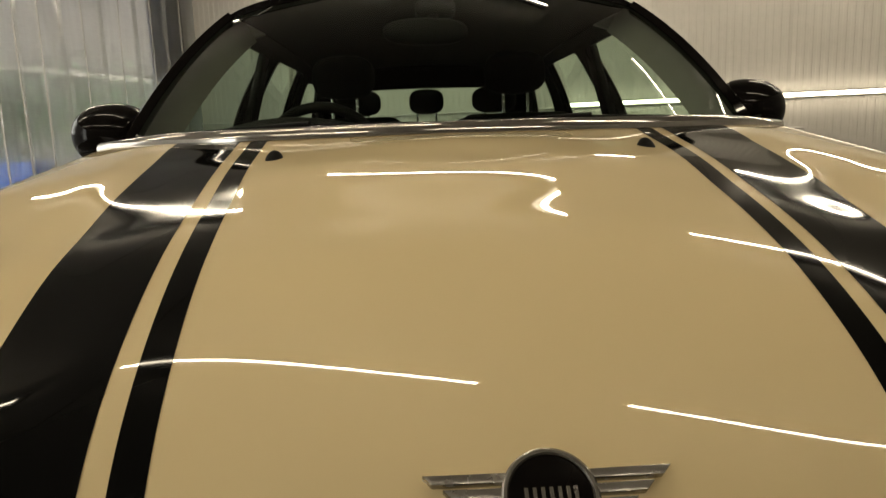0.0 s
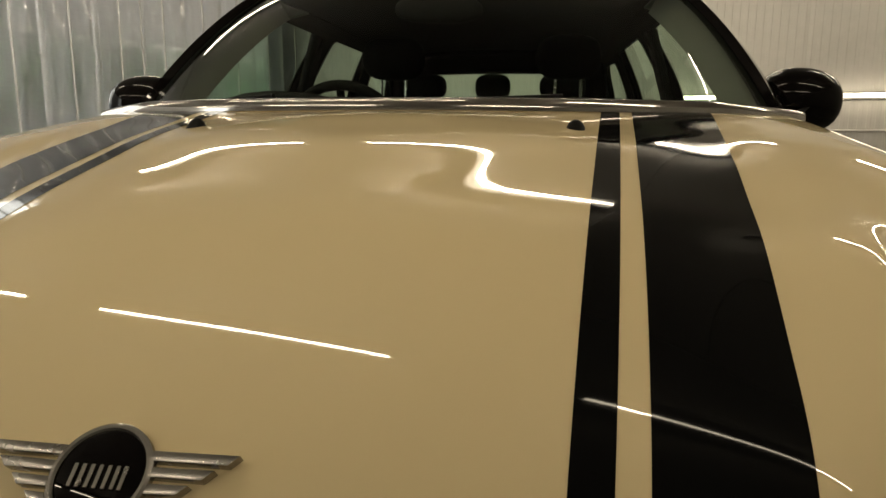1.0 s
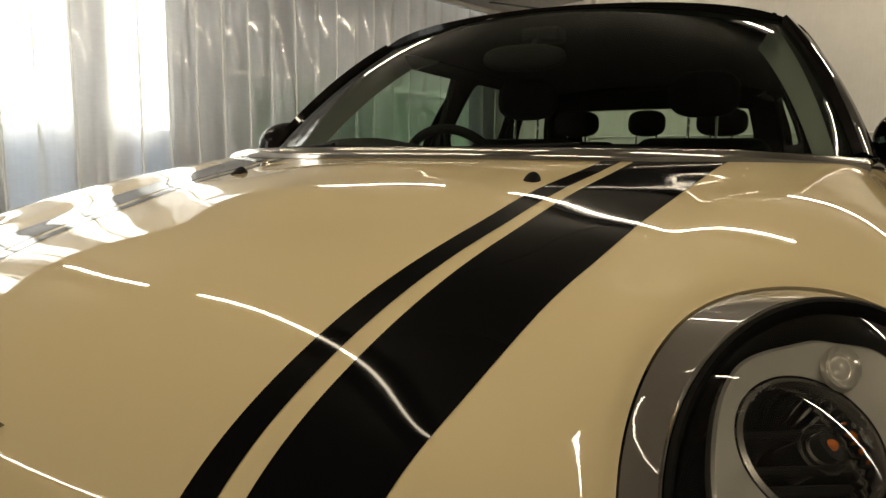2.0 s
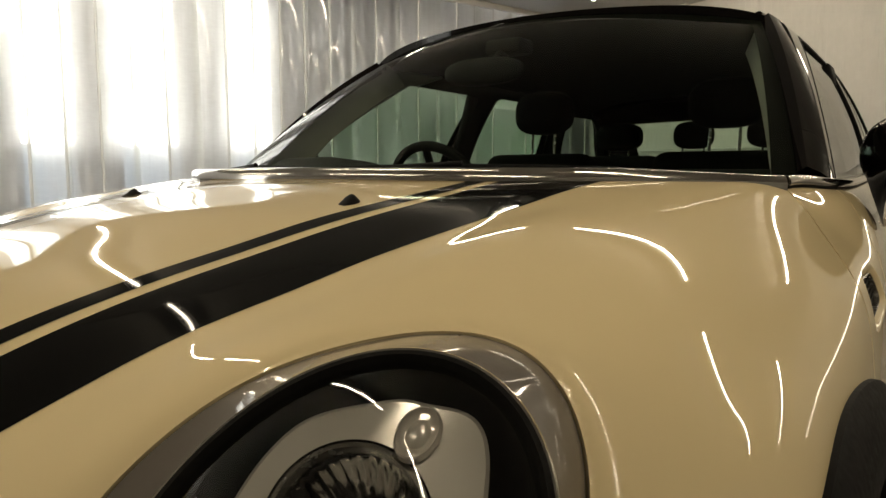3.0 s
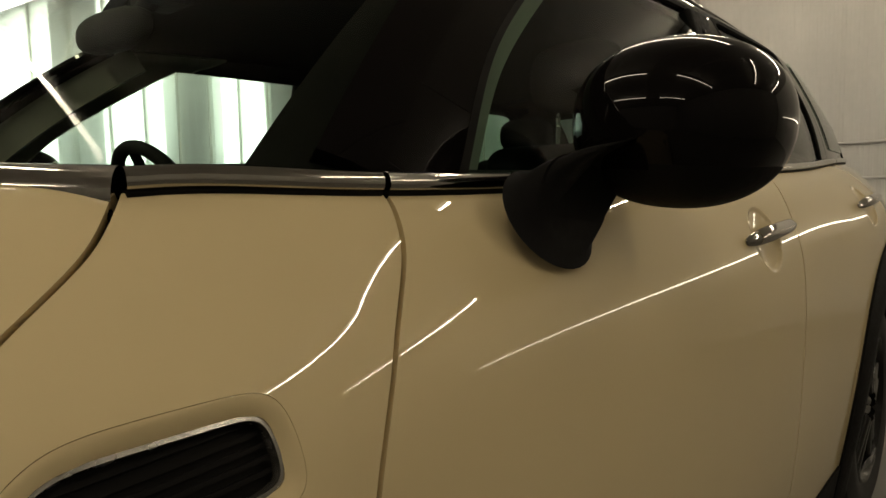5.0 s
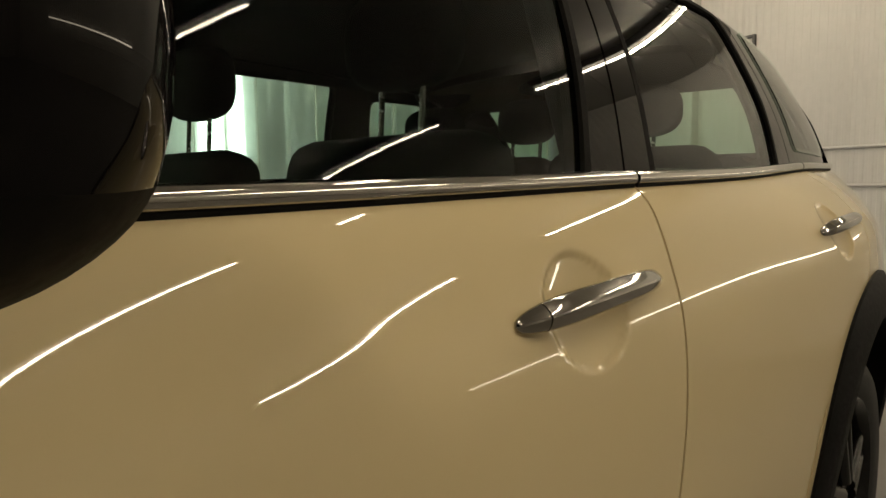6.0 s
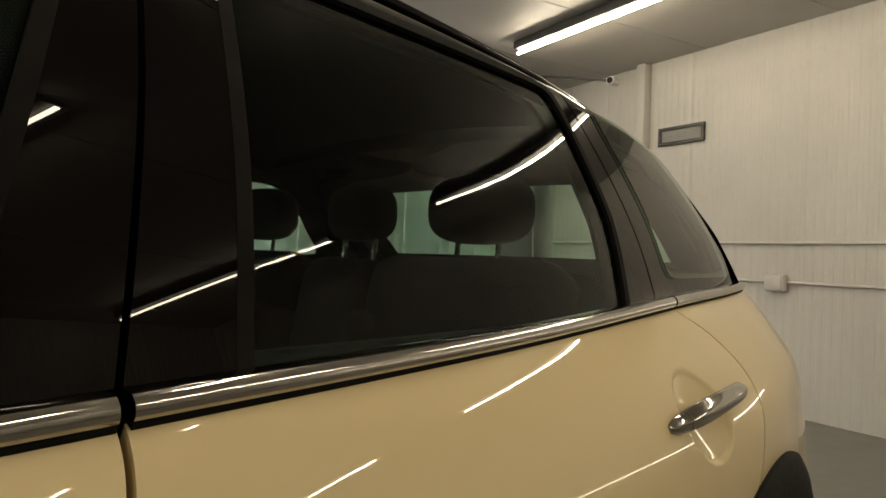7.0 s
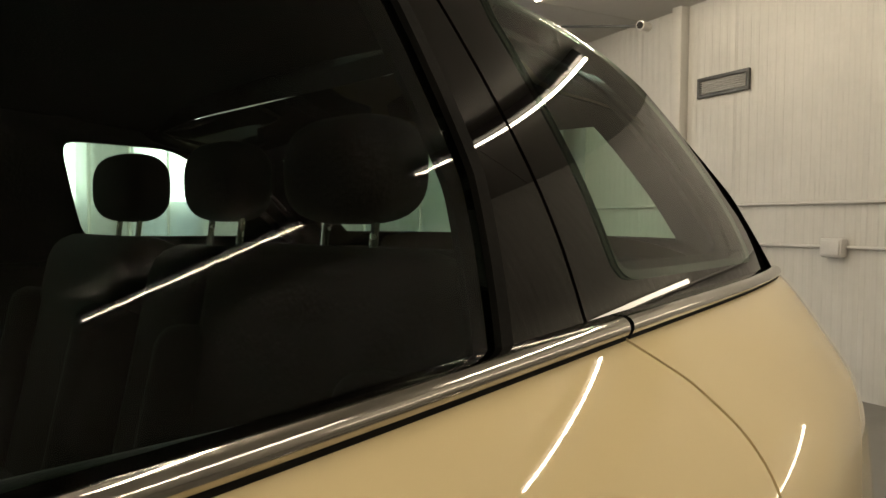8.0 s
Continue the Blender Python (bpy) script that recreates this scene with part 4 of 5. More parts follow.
def wipers(car):
    for x0, x1, yy in ((-.58, -.02, .0), (-.02, .52, .012)):
        pts = []
        for k in range(21):
            x = x0 + (x1 - x0) * k / 20
            pts.append((x, 1.055 + .735 * abs(x) ** 2.3 + yy + .02 * math.sin(math.pi * k / 20), 1.066 + .005 * math.sin(math.pi * k / 20)))
        w = sweep("wiper", pts, [(.005 * math.cos(a), .006 * math.sin(a)) for a in np.linspace(0, 2 * math.pi, 9)[:-1]], [(0, -1, .4)] * 21, PLASTIC, car, "black wiper blade")
        a, b = Vector(pts[0]) + Vector((-.02, -.012, -.006)), Vector(pts[11]) + Vector((0, -.006, .006))
        part("wiper_arm", rod_bm(a, b, .007, .005, 10), PLASTIC, w, "black wiper arm")
    # dark scuttle tray under the screen
    n = 40
    vs, fs = [], []
    for i in range(n + 1):
        x = -.74 + 1.48 * i / n
        y = float(cowl_y(x))
        vs += [(x, y + .010, 1.050), (x, 1.10 + .735 * abs(x) ** 2.3, 1.056)]
    fs = [[2 * i, 2 * i + 2, 2 * i + 3, 2 * i + 1] for i in range(n)]
    mesh_object("screen_tray", vs, fs, GAP, car, "black tray under the windscreen")


def arch(car, yc, r, s):
    """Black wheel-arch moulding that follows the body's side."""
    def loop(rad, out):
        pts = []
        for a in np.linspace(math.radians(-14), math.radians(194), 72):
            y, z = yc + rad * math.cos(a), AXLE_Z + rad * math.sin(a)
            p, n = on_body(y, max(z, .235), 1)
            pts.append((s * (p[0] + out), y, z))
        return pts
    prof = [loop(r + .002, -.010), loop(r + .002, .006), loop(r - .012, .012), loop(r - .05, .018), loop(r - .092, .016), loop(r - .104, .008), loop(r - .104, -.06), loop(r - .104, -.16)]
    n = len(prof[0])
    bm = bmesh.new()
    vs = [[bm.verts.new(p) for p in l] for l in prof]
    for a, b in zip(vs, vs[1:]):
        for i in range(n - 1):
            bm.faces.new((a[i], a[i + 1], b[i + 1], b[i]))
    part("wheel_arch", bm, PLASTIC, car, "black plastic wheel-arch moulding")
    bm = bmesh.new()
    a0 = [bm.verts.new((s * .70, yc + (r - .06) * math.cos(a), AXLE_Z + (r - .06) * math.sin(a))) for a in np.linspace(radians(-14), radians(194), 40)]
    a1 = [bm.verts.new((s * .56, yc + (r - .06) * math.cos(a), AXLE_Z + (r - .06) * math.sin(a))) for a in np.linspace(radians(-14), radians(194), 40)]
    for i in range(39):
        bm.faces.new((a0[i], a0[i + 1], a1[i + 1], a1[i]))
    bm.faces.new(a1)
    part("wheel_well", bm, GAP, car, "dark wheel well")


def lathe(profile, seg, yc, s):
    """Turns (radius, x) pairs round the axle."""
    bm = bmesh.new()
    loops = [[bm.verts.new((s * x, yc + r * math.cos(a), AXLE_Z + r * math.sin(a))) for a in np.linspace(0, 2 * math.pi, seg, endpoint=False)] for r, x in profile]
    for a, b in zip(loops, loops[1:]):
        for i in range(seg):
            bm.faces.new((a[i], a[(i + 1) % seg], b[(i + 1) % seg], b[i]))
    return bm


def wheel(car, yc, s):
    w = part("wheel", lathe([(.235, .70), (.30, .675), (.325, .685), (.335, .71), (.335, .82), (.328, .855), (.30, .872), (.25, .868), (.236, .86), (.232, .84)], 72, yc, s), TYRE, car, "black road wheel with a low tyre")
    rim = part("rim", lathe([(.236, .862), (.230, .866), (.222, .860), (.214, .835), (.208, .74)], 72, yc, s), RIM, w, "black alloy rim")
    for k in range(5):
        for d in (-.13, .13):
            a = 2 * math.pi * k / 5 + .3
            p0 = (s * .852, yc + .045 * math.cos(a + d * 2), AXLE_Z + .045 * math.sin(a + d * 2))
            p1 = (s * .842, yc + .218 * math.cos(a + d), AXLE_Z + .218 * math.sin(a + d))
            part("spoke", rod_bm(p0, p1, .020, .013, 10), RIM, w)
    part("hub", rod_bm((s * .80, yc, AXLE_Z), (s * .858, yc, AXLE_Z), .062, .048, 24), RIM, w, "black hub")
    part("brake_disc", rod_bm((s * .74, yc, AXLE_Z), (s * .755, yc, AXLE_Z), .15, .15, 36), SATIN, w, "steel brake disc")


class Sunk(Net):
    """The body's skin dished in towards the side vent."""

    def __init__(self, net):
        self.p, self.sign, self.nu, self.nv, self.mu, self.mv = net.p, net.sign, net.nu, net.nv, net.mu, net.mv
        self.base = net

    def at(self, uv):
        p = self.base.at(uv)
        f = np.clip((.0120 - scuttle_field(p[:, 1], p[:, 2], 110.0)) / .0100, 0, 1)
        return p - self.base.normal(uv) * (.0085 * f ** 1.5)[:, None]


def scuttle(wing, mir):
    """Recessed vent with a dished painted surround behind the front wheel."""
    uv, fs = grid(7.5, 10.4, 170, 12.0, 15, 170)
    u, f = cut(BODY, uv, fs, [lambda x, y, z: .0120 - scuttle_field(y, z, 110.0), lambda x, y, z: scuttle_field(y, z) - .002])
    fr = panel("vent_frame", Sunk(BODY), u, f, PAINT, wing, "cream dished surround of the side vent", depth=.012, lift=-.0002, mirror=mir)
    u, f = cut(BODY, uv, fs, [lambda x, y, z: .0026 - scuttle_field(y, z), lambda x, y, z: scuttle_field(y, z) - .0002])
    panel("vent_lip", BODY, u, f, SATIN, fr, "thin bright lip", depth=.010, lift=-.0068, mirror=mir)
    u, f = cut(BODY, uv, fs, [lambda x, y, z: .002 - scuttle_field(y, z)])
    panel("vent_mesh", BODY, u, f, PLASTIC, fr, "black vent insert", depth=0, lift=-.016, mirror=mir)
    for k in range(5):
        u, f = cut(BODY, uv, fs, [lambda x, y, z: -scuttle_field(y, z) - .002, lambda x, y, z: .0016 - np.abs(z - (.877 + .045 * (y - 1.2)) - .0075 * k)])
        if f:
            panel("vent_slat", BODY, u, f, PLASTIC, fr, depth=.004, lift=-.0125, mirror=mir)


def handle(door, yc, zc, length, mir):
    """Pull handle: a bright bow with a lit upper face and a darker under face, on two capped feet over a dished recess."""
    s = -1 if mir else 1
    rise = .045
    # section of the bow, outwards and up: broad upper face, crisp crest, hollow under face
    sec = [(-.0065, .0105), (-.001, .0128), (.0045, .0108), (.0085, .0040), (.0098, -.0012), (.0088, -.0042), (.0040, -.0098), (-.002, -.0118), (-.0068, -.0095), (-.0082, 0)]

    ring = np.array(sec)
    steps = np.linspace(0, 1, 4, endpoint=False)
    sec = [tuple(.5 * ((2 * p1) + (p2 - p0) * t + (2 * p0 - 5 * p1 + 4 * p2 - p3) * t * t + (3 * p1 - p0 - 3 * p2 + p3) * t ** 3))
           for p0, p1, p2, p3 in zip(np.roll(ring, 1, 0), ring, np.roll(ring, -1, 0), np.roll(ring, -2, 0)) for t in steps]

    def bow(f0, f1, n, grow, lift):
        bm = bmesh.new()
        loops = []
        for k in range(n + 1):
            f = f0 + (f1 - f0) * k / n
            y, z = yc + f * length / 2, zc + f * length / 2 * rise
            p, nn = on_body(y, z, s)
            end = max(0, 1 - abs(f) ** 5) ** .5
            out = .002 + .0215 * (1 - abs(f) ** 3.2) + lift
            q, nn = Vector(p) + Vector(nn) * out, Vector(nn)
            upv = Vector((0, 0, 1)) - nn * nn.z
            upv.normalize()
            loops.append([bm.verts.new(q + nn * (a * (end + .08) * grow) + upv * (b * (1 - .10 * f) * (end + .08) * grow)) for a, b in sec])
        m = len(sec)
        for a, b in zip(loops, loops[1:]):
            for i in range(m):
                bm.faces.new((a[i], a[(i + 1) % m], b[(i + 1) % m], b[i]))
        bm.faces.new(loops[0])
        bm.faces.new(loops[-1][::-1])
        return bm
    h = part("door_handle", bow(-.80, 1, 48, 1.0, 0), CHROME, door, "polished pull handle")
    part("handle_cap", bow(-1, -.808, 14, .98, -.0004), CHROME, h, "polished end cap")
    for f in (-.78, .74):
        y, z = yc + f * length / 2, zc + f * length / 2 * rise
        p, nn = on_body(y, z, s)
        p, nn = Vector(p), Vector(nn)
        bm = bmesh.new()
        bmesh.ops.create_uvsphere(bm, u_segments=24, v_segments=12, radius=1)
        for v in bm.verts:
            v.co = p + nn * (v.co.x * .006) + Vector((0, v.co.y * .020, v.co.z * .010 + v.co.y * .020 * rise))
        part("handle_foot", bm, GAP, h, "dark handle foot")


def soft_box(size, at, bevel, turn=None, seg=4):
    return box_bm(size, at, bevel, seg, turn)


def inside(car):
    """Seats, dashboard and wheel, as far as the windows show them."""
    dash = bmesh.new()
    n = 24
    prof = [(.0, .90), (.0, 1.045), (.06, 1.062), (.20, 1.068), (.32, 1.060), (.38, 1.03), (.40, .95), (.37, .80)]
    rows = []
    for i in range(n + 1):
        x = -.70 + 1.40 * i / n
        y0 = 1.15 + .66 * abs(x) ** 2.3
        hood = .035 * math.exp(-((x + .36) / .16) ** 2)
        rows.append([dash.verts.new((x, y0 + a, z + (hood if 1 < k < 6 else 0))) for k, (a, z) in enumerate(prof)])
    for a, b in zip(rows, rows[1:]):
        for k in range(len(prof) - 1):
            dash.faces.new((a[k], a[k + 1], b[k + 1], b[k]))
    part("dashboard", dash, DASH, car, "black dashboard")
    # steering wheel on the far seat's side
    m = Matrix.Translation((-.35, 1.895, .985)) @ Matrix.Rotation(radians(-66), 4, "X")
    bm = bmesh.new()
    R, r = .175, .016
    lp = [[bm.verts.new(m @ Vector(((R + r * math.cos(b)) * math.cos(a), (R + r * math.cos(b)) * math.sin(a), r * math.sin(b)))) for b in np.linspace(0, 2 * math.pi, 12, endpoint=False)] for a in np.linspace(0, 2 * math.pi, 48, endpoint=False)]
    for i in range(48):
        for k in range(12):
            bm.faces.new((lp[i][k], lp[(i + 1) % 48][k], lp[(i + 1) % 48][(k + 1) % 12], lp[i][(k + 1) % 12]))
    sw = part("steering_wheel", bm, DASH, car, "black steering wheel")
    part("wheel_boss", egg_bm((.075, .065, .022), (0, 0, 0), 2.6, 24, 14, m), DASH, sw)
    for a in (0, math.pi, -math.pi / 2):
        part("wheel_spoke", rod_bm(m @ Vector((.05 * math.cos(a), .05 * math.sin(a), 0)), m @ Vector((.172 * math.cos(a), .172 * math.sin(a), 0)), .014, .012, 8), DASH, sw)
    part("steering_column", rod_bm(m @ Vector((0, 0, -.02)), m @ Vector((0, 0, -.30)), .035, .04, 12), DASH, sw)
    for x, y, w, top in ((-.35, 2.55, .48, 1.14), (.35, 2.55, .48, 1.14), (-.36, 3.38, .46, 1.150), (.36, 3.38, .46, 1.150), (0, 3.40, .24, 1.140)):
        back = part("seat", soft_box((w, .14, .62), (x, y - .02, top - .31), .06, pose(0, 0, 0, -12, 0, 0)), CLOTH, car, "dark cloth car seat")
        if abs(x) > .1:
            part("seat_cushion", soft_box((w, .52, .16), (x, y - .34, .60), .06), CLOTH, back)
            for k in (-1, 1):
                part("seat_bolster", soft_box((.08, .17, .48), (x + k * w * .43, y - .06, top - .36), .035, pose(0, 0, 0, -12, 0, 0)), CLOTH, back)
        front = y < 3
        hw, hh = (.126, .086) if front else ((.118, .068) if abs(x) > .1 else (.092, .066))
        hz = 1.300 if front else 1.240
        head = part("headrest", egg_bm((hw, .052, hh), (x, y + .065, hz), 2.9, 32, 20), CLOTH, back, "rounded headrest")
        for k in (-1, 1):
            part("headrest_post", rod_bm((x + k * .05, y + .055, top - .04), (x + k * .05, y + .065, hz - .05), .0055, None, 8), SATIN, head, "steel headrest post")
    # mirror and sensor block behind the windscreen
    mir = part("inner_mirror", egg_bm((.115, .025, .036), (-.03, 1.66, 1.325), 2.6, 32, 16, pose(0, 0, 0, 0, 0, 6)), DASH, car, "black inside mirror")
    part("mirror_stem", rod_bm((-.02, 1.68, 1.335), (0, 1.73, 1.395), .012, .018, 10), DASH, mir)
    part("sensor_block", soft_box((.11, .08, .04), (0, 1.74, 1.395), .012), DASH, car, "black sensor housing")
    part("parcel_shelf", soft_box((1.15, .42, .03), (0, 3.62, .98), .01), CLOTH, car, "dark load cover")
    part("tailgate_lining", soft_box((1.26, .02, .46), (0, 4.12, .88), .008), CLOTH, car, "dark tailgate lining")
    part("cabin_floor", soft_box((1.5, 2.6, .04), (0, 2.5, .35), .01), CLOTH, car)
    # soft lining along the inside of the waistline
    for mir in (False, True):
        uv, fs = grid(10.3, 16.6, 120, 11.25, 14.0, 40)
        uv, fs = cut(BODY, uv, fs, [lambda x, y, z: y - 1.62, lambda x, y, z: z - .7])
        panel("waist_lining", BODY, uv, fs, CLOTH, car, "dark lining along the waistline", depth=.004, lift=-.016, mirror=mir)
    for s in (1, -1):
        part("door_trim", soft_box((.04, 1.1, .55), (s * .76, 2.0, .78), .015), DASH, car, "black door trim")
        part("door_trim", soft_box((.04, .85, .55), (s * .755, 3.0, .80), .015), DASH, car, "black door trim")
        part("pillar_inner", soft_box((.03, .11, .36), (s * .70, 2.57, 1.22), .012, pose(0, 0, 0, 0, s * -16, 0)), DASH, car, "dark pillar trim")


CAR = build_car()


# ---------------------------------------------------------------- the room, turned against the car
WALL_AZ = radians(71.8)
E1 = Vector((-math.sin(WALL_AZ), math.cos(WALL_AZ), 0))     # along the end wall, towards the curtain
E2 = Vector((math.cos(WALL_AZ), math.sin(WALL_AZ), 0))      # away from the car, through the end wall
END = Vector((-0.276, 8.19, 0))
ROOM_H = 3.07
CURTAIN_K = 2.75                                            # where the curtain meets the end wall
ROOM = Matrix((E1, E2, Vector((0, 0, 1)))).transposed().to_4x4()
ROOM.translation = END
FAR_K, NEAR_D = -6.5, -13.5

WALL_MAT = two_tone("white_panel_paint", (.41, .396, .368), (.485, .470, .438), 1.2, (.40, .55), Specular_IOR_Level=.4)
CEIL_MAT = two_tone("ceiling_panel_paint", (.36, .345, .32), (.43, .415, .385), 1.0, (.45, .6))
FLOOR_MAT = two_tone("grey_resin_floor", (.125, .119, .109), (.170, .163, .150), .4, (.38, .48))
TRIM_MAT = two_tone("grey_conduit", (.42, .41, .39), (.52, .50, .48), 6, (.4, .5))
# darkened copy of the wall paint: dims what the car's gloss black reflects
UNSEEN_WALL = two_tone("darkened_unseen_panel", (.28, .272, .25), (.35, .342, .32), 1.2, (.45, .6))
DARK_METAL = two_tone("dark_vent_metal", (.05, .05, .05), (.09, .088, .085), 12, (.4, .6), Metallic=.5)


def in_room(bm):
    bmesh.ops.transform(bm, matrix=ROOM, verts=bm.verts)
    return bm


def slab(name, a, b, mat, label="", kind="structure", category=""):
    c = [(p + q) / 2 for p, q in zip(a, b)]
    return tagged(part(name, in_room(box_bm([abs(q - p) for p, q in zip(a, b)], c)), mat, None, smooth=False), label, category, "", kind)


floor = slab("floor", (FAR_K - .2, NEAR_D - .2, -.2), (12, .2, 0), FLOOR_MAT, "smooth grey resin floor", category="floor")
panels = [box_bm((CURTAIN_K + .5 - FAR_K, .4 - NEAR_D, .12), ((CURTAIN_K + .1 + FAR_K) / 2, NEAR_D / 2, ROOM_H + .09))]
k = CURTAIN_K + .3
while k > FAR_K - .2:
    panels.append(box_bm((1.142, .4 - NEAR_D, .03), (k - .575, NEAR_D / 2, ROOM_H + .0155), .003, 1))
    k -= 1.15
ceiling = tagged(part("ceiling", in_room(join_bm(*panels)), CEIL_MAT, None, smooth=False), "white ceiling of long panels", "ceiling", "", "structure")


def ribbed(name, along, d0, length, label, mat=WALL_MAT):
    """A wall of ribbed sheet; along: its direction and facing in room axes."""
    bm = bmesh.new()
    pitch, n = .075, int(length / .075)
    lo, hi = [], []
    for i in range(n * 4 + 1):
        k, q = divmod(i, 4)
        t = k * pitch + (0, .030, .0375, .0675)[q]
        dep = (0, 0, .003, .003)[q]
        if k % 14 == 13 and q in (1, 2):
            dep -= .005
        p = along(t, dep)
        lo.append(bm.verts.new((*p, 0)))
        hi.append(bm.verts.new((*p, ROOM_H)))
    for i in range(len(lo) - 1):
        bm.faces.new((lo[i], lo[i + 1], hi[i + 1], hi[i]))
    back = [along(0, -.12), along(n * pitch, -.12)]
    b0 = [bm.verts.new((*back[0], z)) for z in (0, ROOM_H)]
    b1 = [bm.verts.new((*back[1], z)) for z in (0, ROOM_H)]
    bm.faces.new((b0[0], b0[1], b1[1], b1[0]))
    bm.faces.new((lo[0], hi[0], b0[1], b0[0]))
    bm.faces.new((lo[-1], b1[0], b1[1], hi[-1]))
    return tagged(part(name, in_room(bm), mat, None, smooth=False), label, "wall", "", "structure")


wall_end = ribbed("wall_end", lambda t, d: (CURTAIN_K + .2 - t, -d), 0, CURTAIN_K + .2 - FAR_K, "white ribbed metal panel wall")
# both out of view; their colour is lowered to keep reflections dark
wall_right = ribbed("wall_right", lambda t, d: (FAR_K + d, -t), 0, -NEAR_D, "unseen ribbed metal panel wall, darkened to dim reflections", UNSEEN_WALL)
wall_behind = ribbed("wall_behind", lambda t, d: (FAR_K + t, NEAR_D + d), 0, CURTAIN_K + .2 - FAR_K, "unseen ribbed metal panel wall, darkened to dim reflections", UNSEEN_WALL)


def room_box(name, size, at, mat, label, category, bevel=.004, kind=""):
    return tagged(part(name, in_room(box_bm(size, at, bevel)), mat, None), label, category, "", kind)


# conduits, box, vent, post and camera on the end wall
for z in (1.345, 1.035):
    bm = in_room(rod_bm((CURTAIN_K, -.022, z), (-4.5, -.022, z), .012, None, 12))
    tagged(part("conduit", bm, TRIM_MAT, None), "slim grey conduit along the white wall", "conduit", "conduits")
jb = room_box("junction_box", (.16, .07, .13), (0, -.047, 1.03), TRIM_MAT, "small grey junction box on the wall", "junction box", .012)
part("box_lid", in_room(box_bm((.13, .012, .10), (0, -.086, 1.03), .004)), TRIM_MAT, jb)
vent = thing("wall_vent", "dark framed ventilation grille on the white wall", "vent")
part("vent_frame", in_room(join_bm(box_bm((.51, .03, .028), (.985, -.02, 2.405), .004), box_bm((.51, .03, .028), (.985, -.02, 2.265), .004), box_bm((.028, .03, .112), (.744, -.02, 2.335), .004), box_bm((.028, .03, .112), (1.226, -.02, 2.335), .004))), DARK_METAL, vent, "dark frame")
for k in range(6):
    part("louvre", in_room(box_bm((.46, .022, .004), (.985, -.016, 2.290 + k * .018), 0, 1, None)), TRIM_MAT, vent)
post = room_box("corner_post", (.11, .10, ROOM_H), (1.42, -.05, ROOM_H / 2), WALL_MAT, "white boxed post on the wall", "post", .01, "structure")
cctv = thing("security_camera", "small white security camera under the ceiling", "camera")
part("camera_body", in_room(rod_bm((1.16, -.68, 2.745), (1.12, -.80, 2.735), .036, .036, 20)), TRIM_MAT, cctv)
part("camera_eye", in_room(rod_bm((1.12, -.80, 2.735), (1.118, -.806, 2.7345), .027, .027, 20)), GAP, cctv, "black lens")
part("camera_arm", in_room(rod_bm((1.17, -.70, 2.755), (2.48, -.75, ROOM_H), .012, .012, 12)), DARK_METAL, cctv, "thin dark arm")

# ---------------------------------------------------------------- lamps
TUBE = make_glow("lamp_tube", LAMP_WARM, LAMP_GLOW)
STRIP_TUBE = make_glow("wall_lamp_tube", LAMP_WARM, 7.0)


def tube(k0, k1, d, z=2.97, wall=False):
    lamp = thing("tube_lamp", "long white tube lamp, lit", "lamp", "tube lamps")
    if wall:
        part("lamp_body", in_room(box_bm((abs(k1 - k0), .03, .05), ((k0 + k1) / 2, d + .02, z), .005)), WALL_MAT, lamp)
        part("lamp_tube", in_room(rod_bm((k0, d - .02, z), (k1, d - .02, z), .019, None, 12)), STRIP_TUBE, lamp, "glowing tube")
    else:
        part("lamp_body", in_room(box_bm((abs(k1 - k0), .12, .072), ((k0 + k1) / 2, d, z + .060), .008)), DARK_METAL, lamp, "dark grey lamp channel")
        part("lamp_tube", in_room(rod_bm((k0, d, z), (k1, d, z), .0115, None, 12)), TUBE, lamp, "glowing tube")
    return lamp


tube(-1.95, -5.4, -.05, 1.37, True)
ROWS = ((-1.43, -.58), (-3.95, -.05), (-6.95, 0), (-9.9, 0))          # distance from the end wall, shift along it
TUBES = [(a + k, b + k, d) for d, k in ROWS for a, b in ((2.2, .2), (-.55, -2.6), (-3.55, -5.65))]
for k0, k1, d in TUBES:
    tube(k0, k1, d)


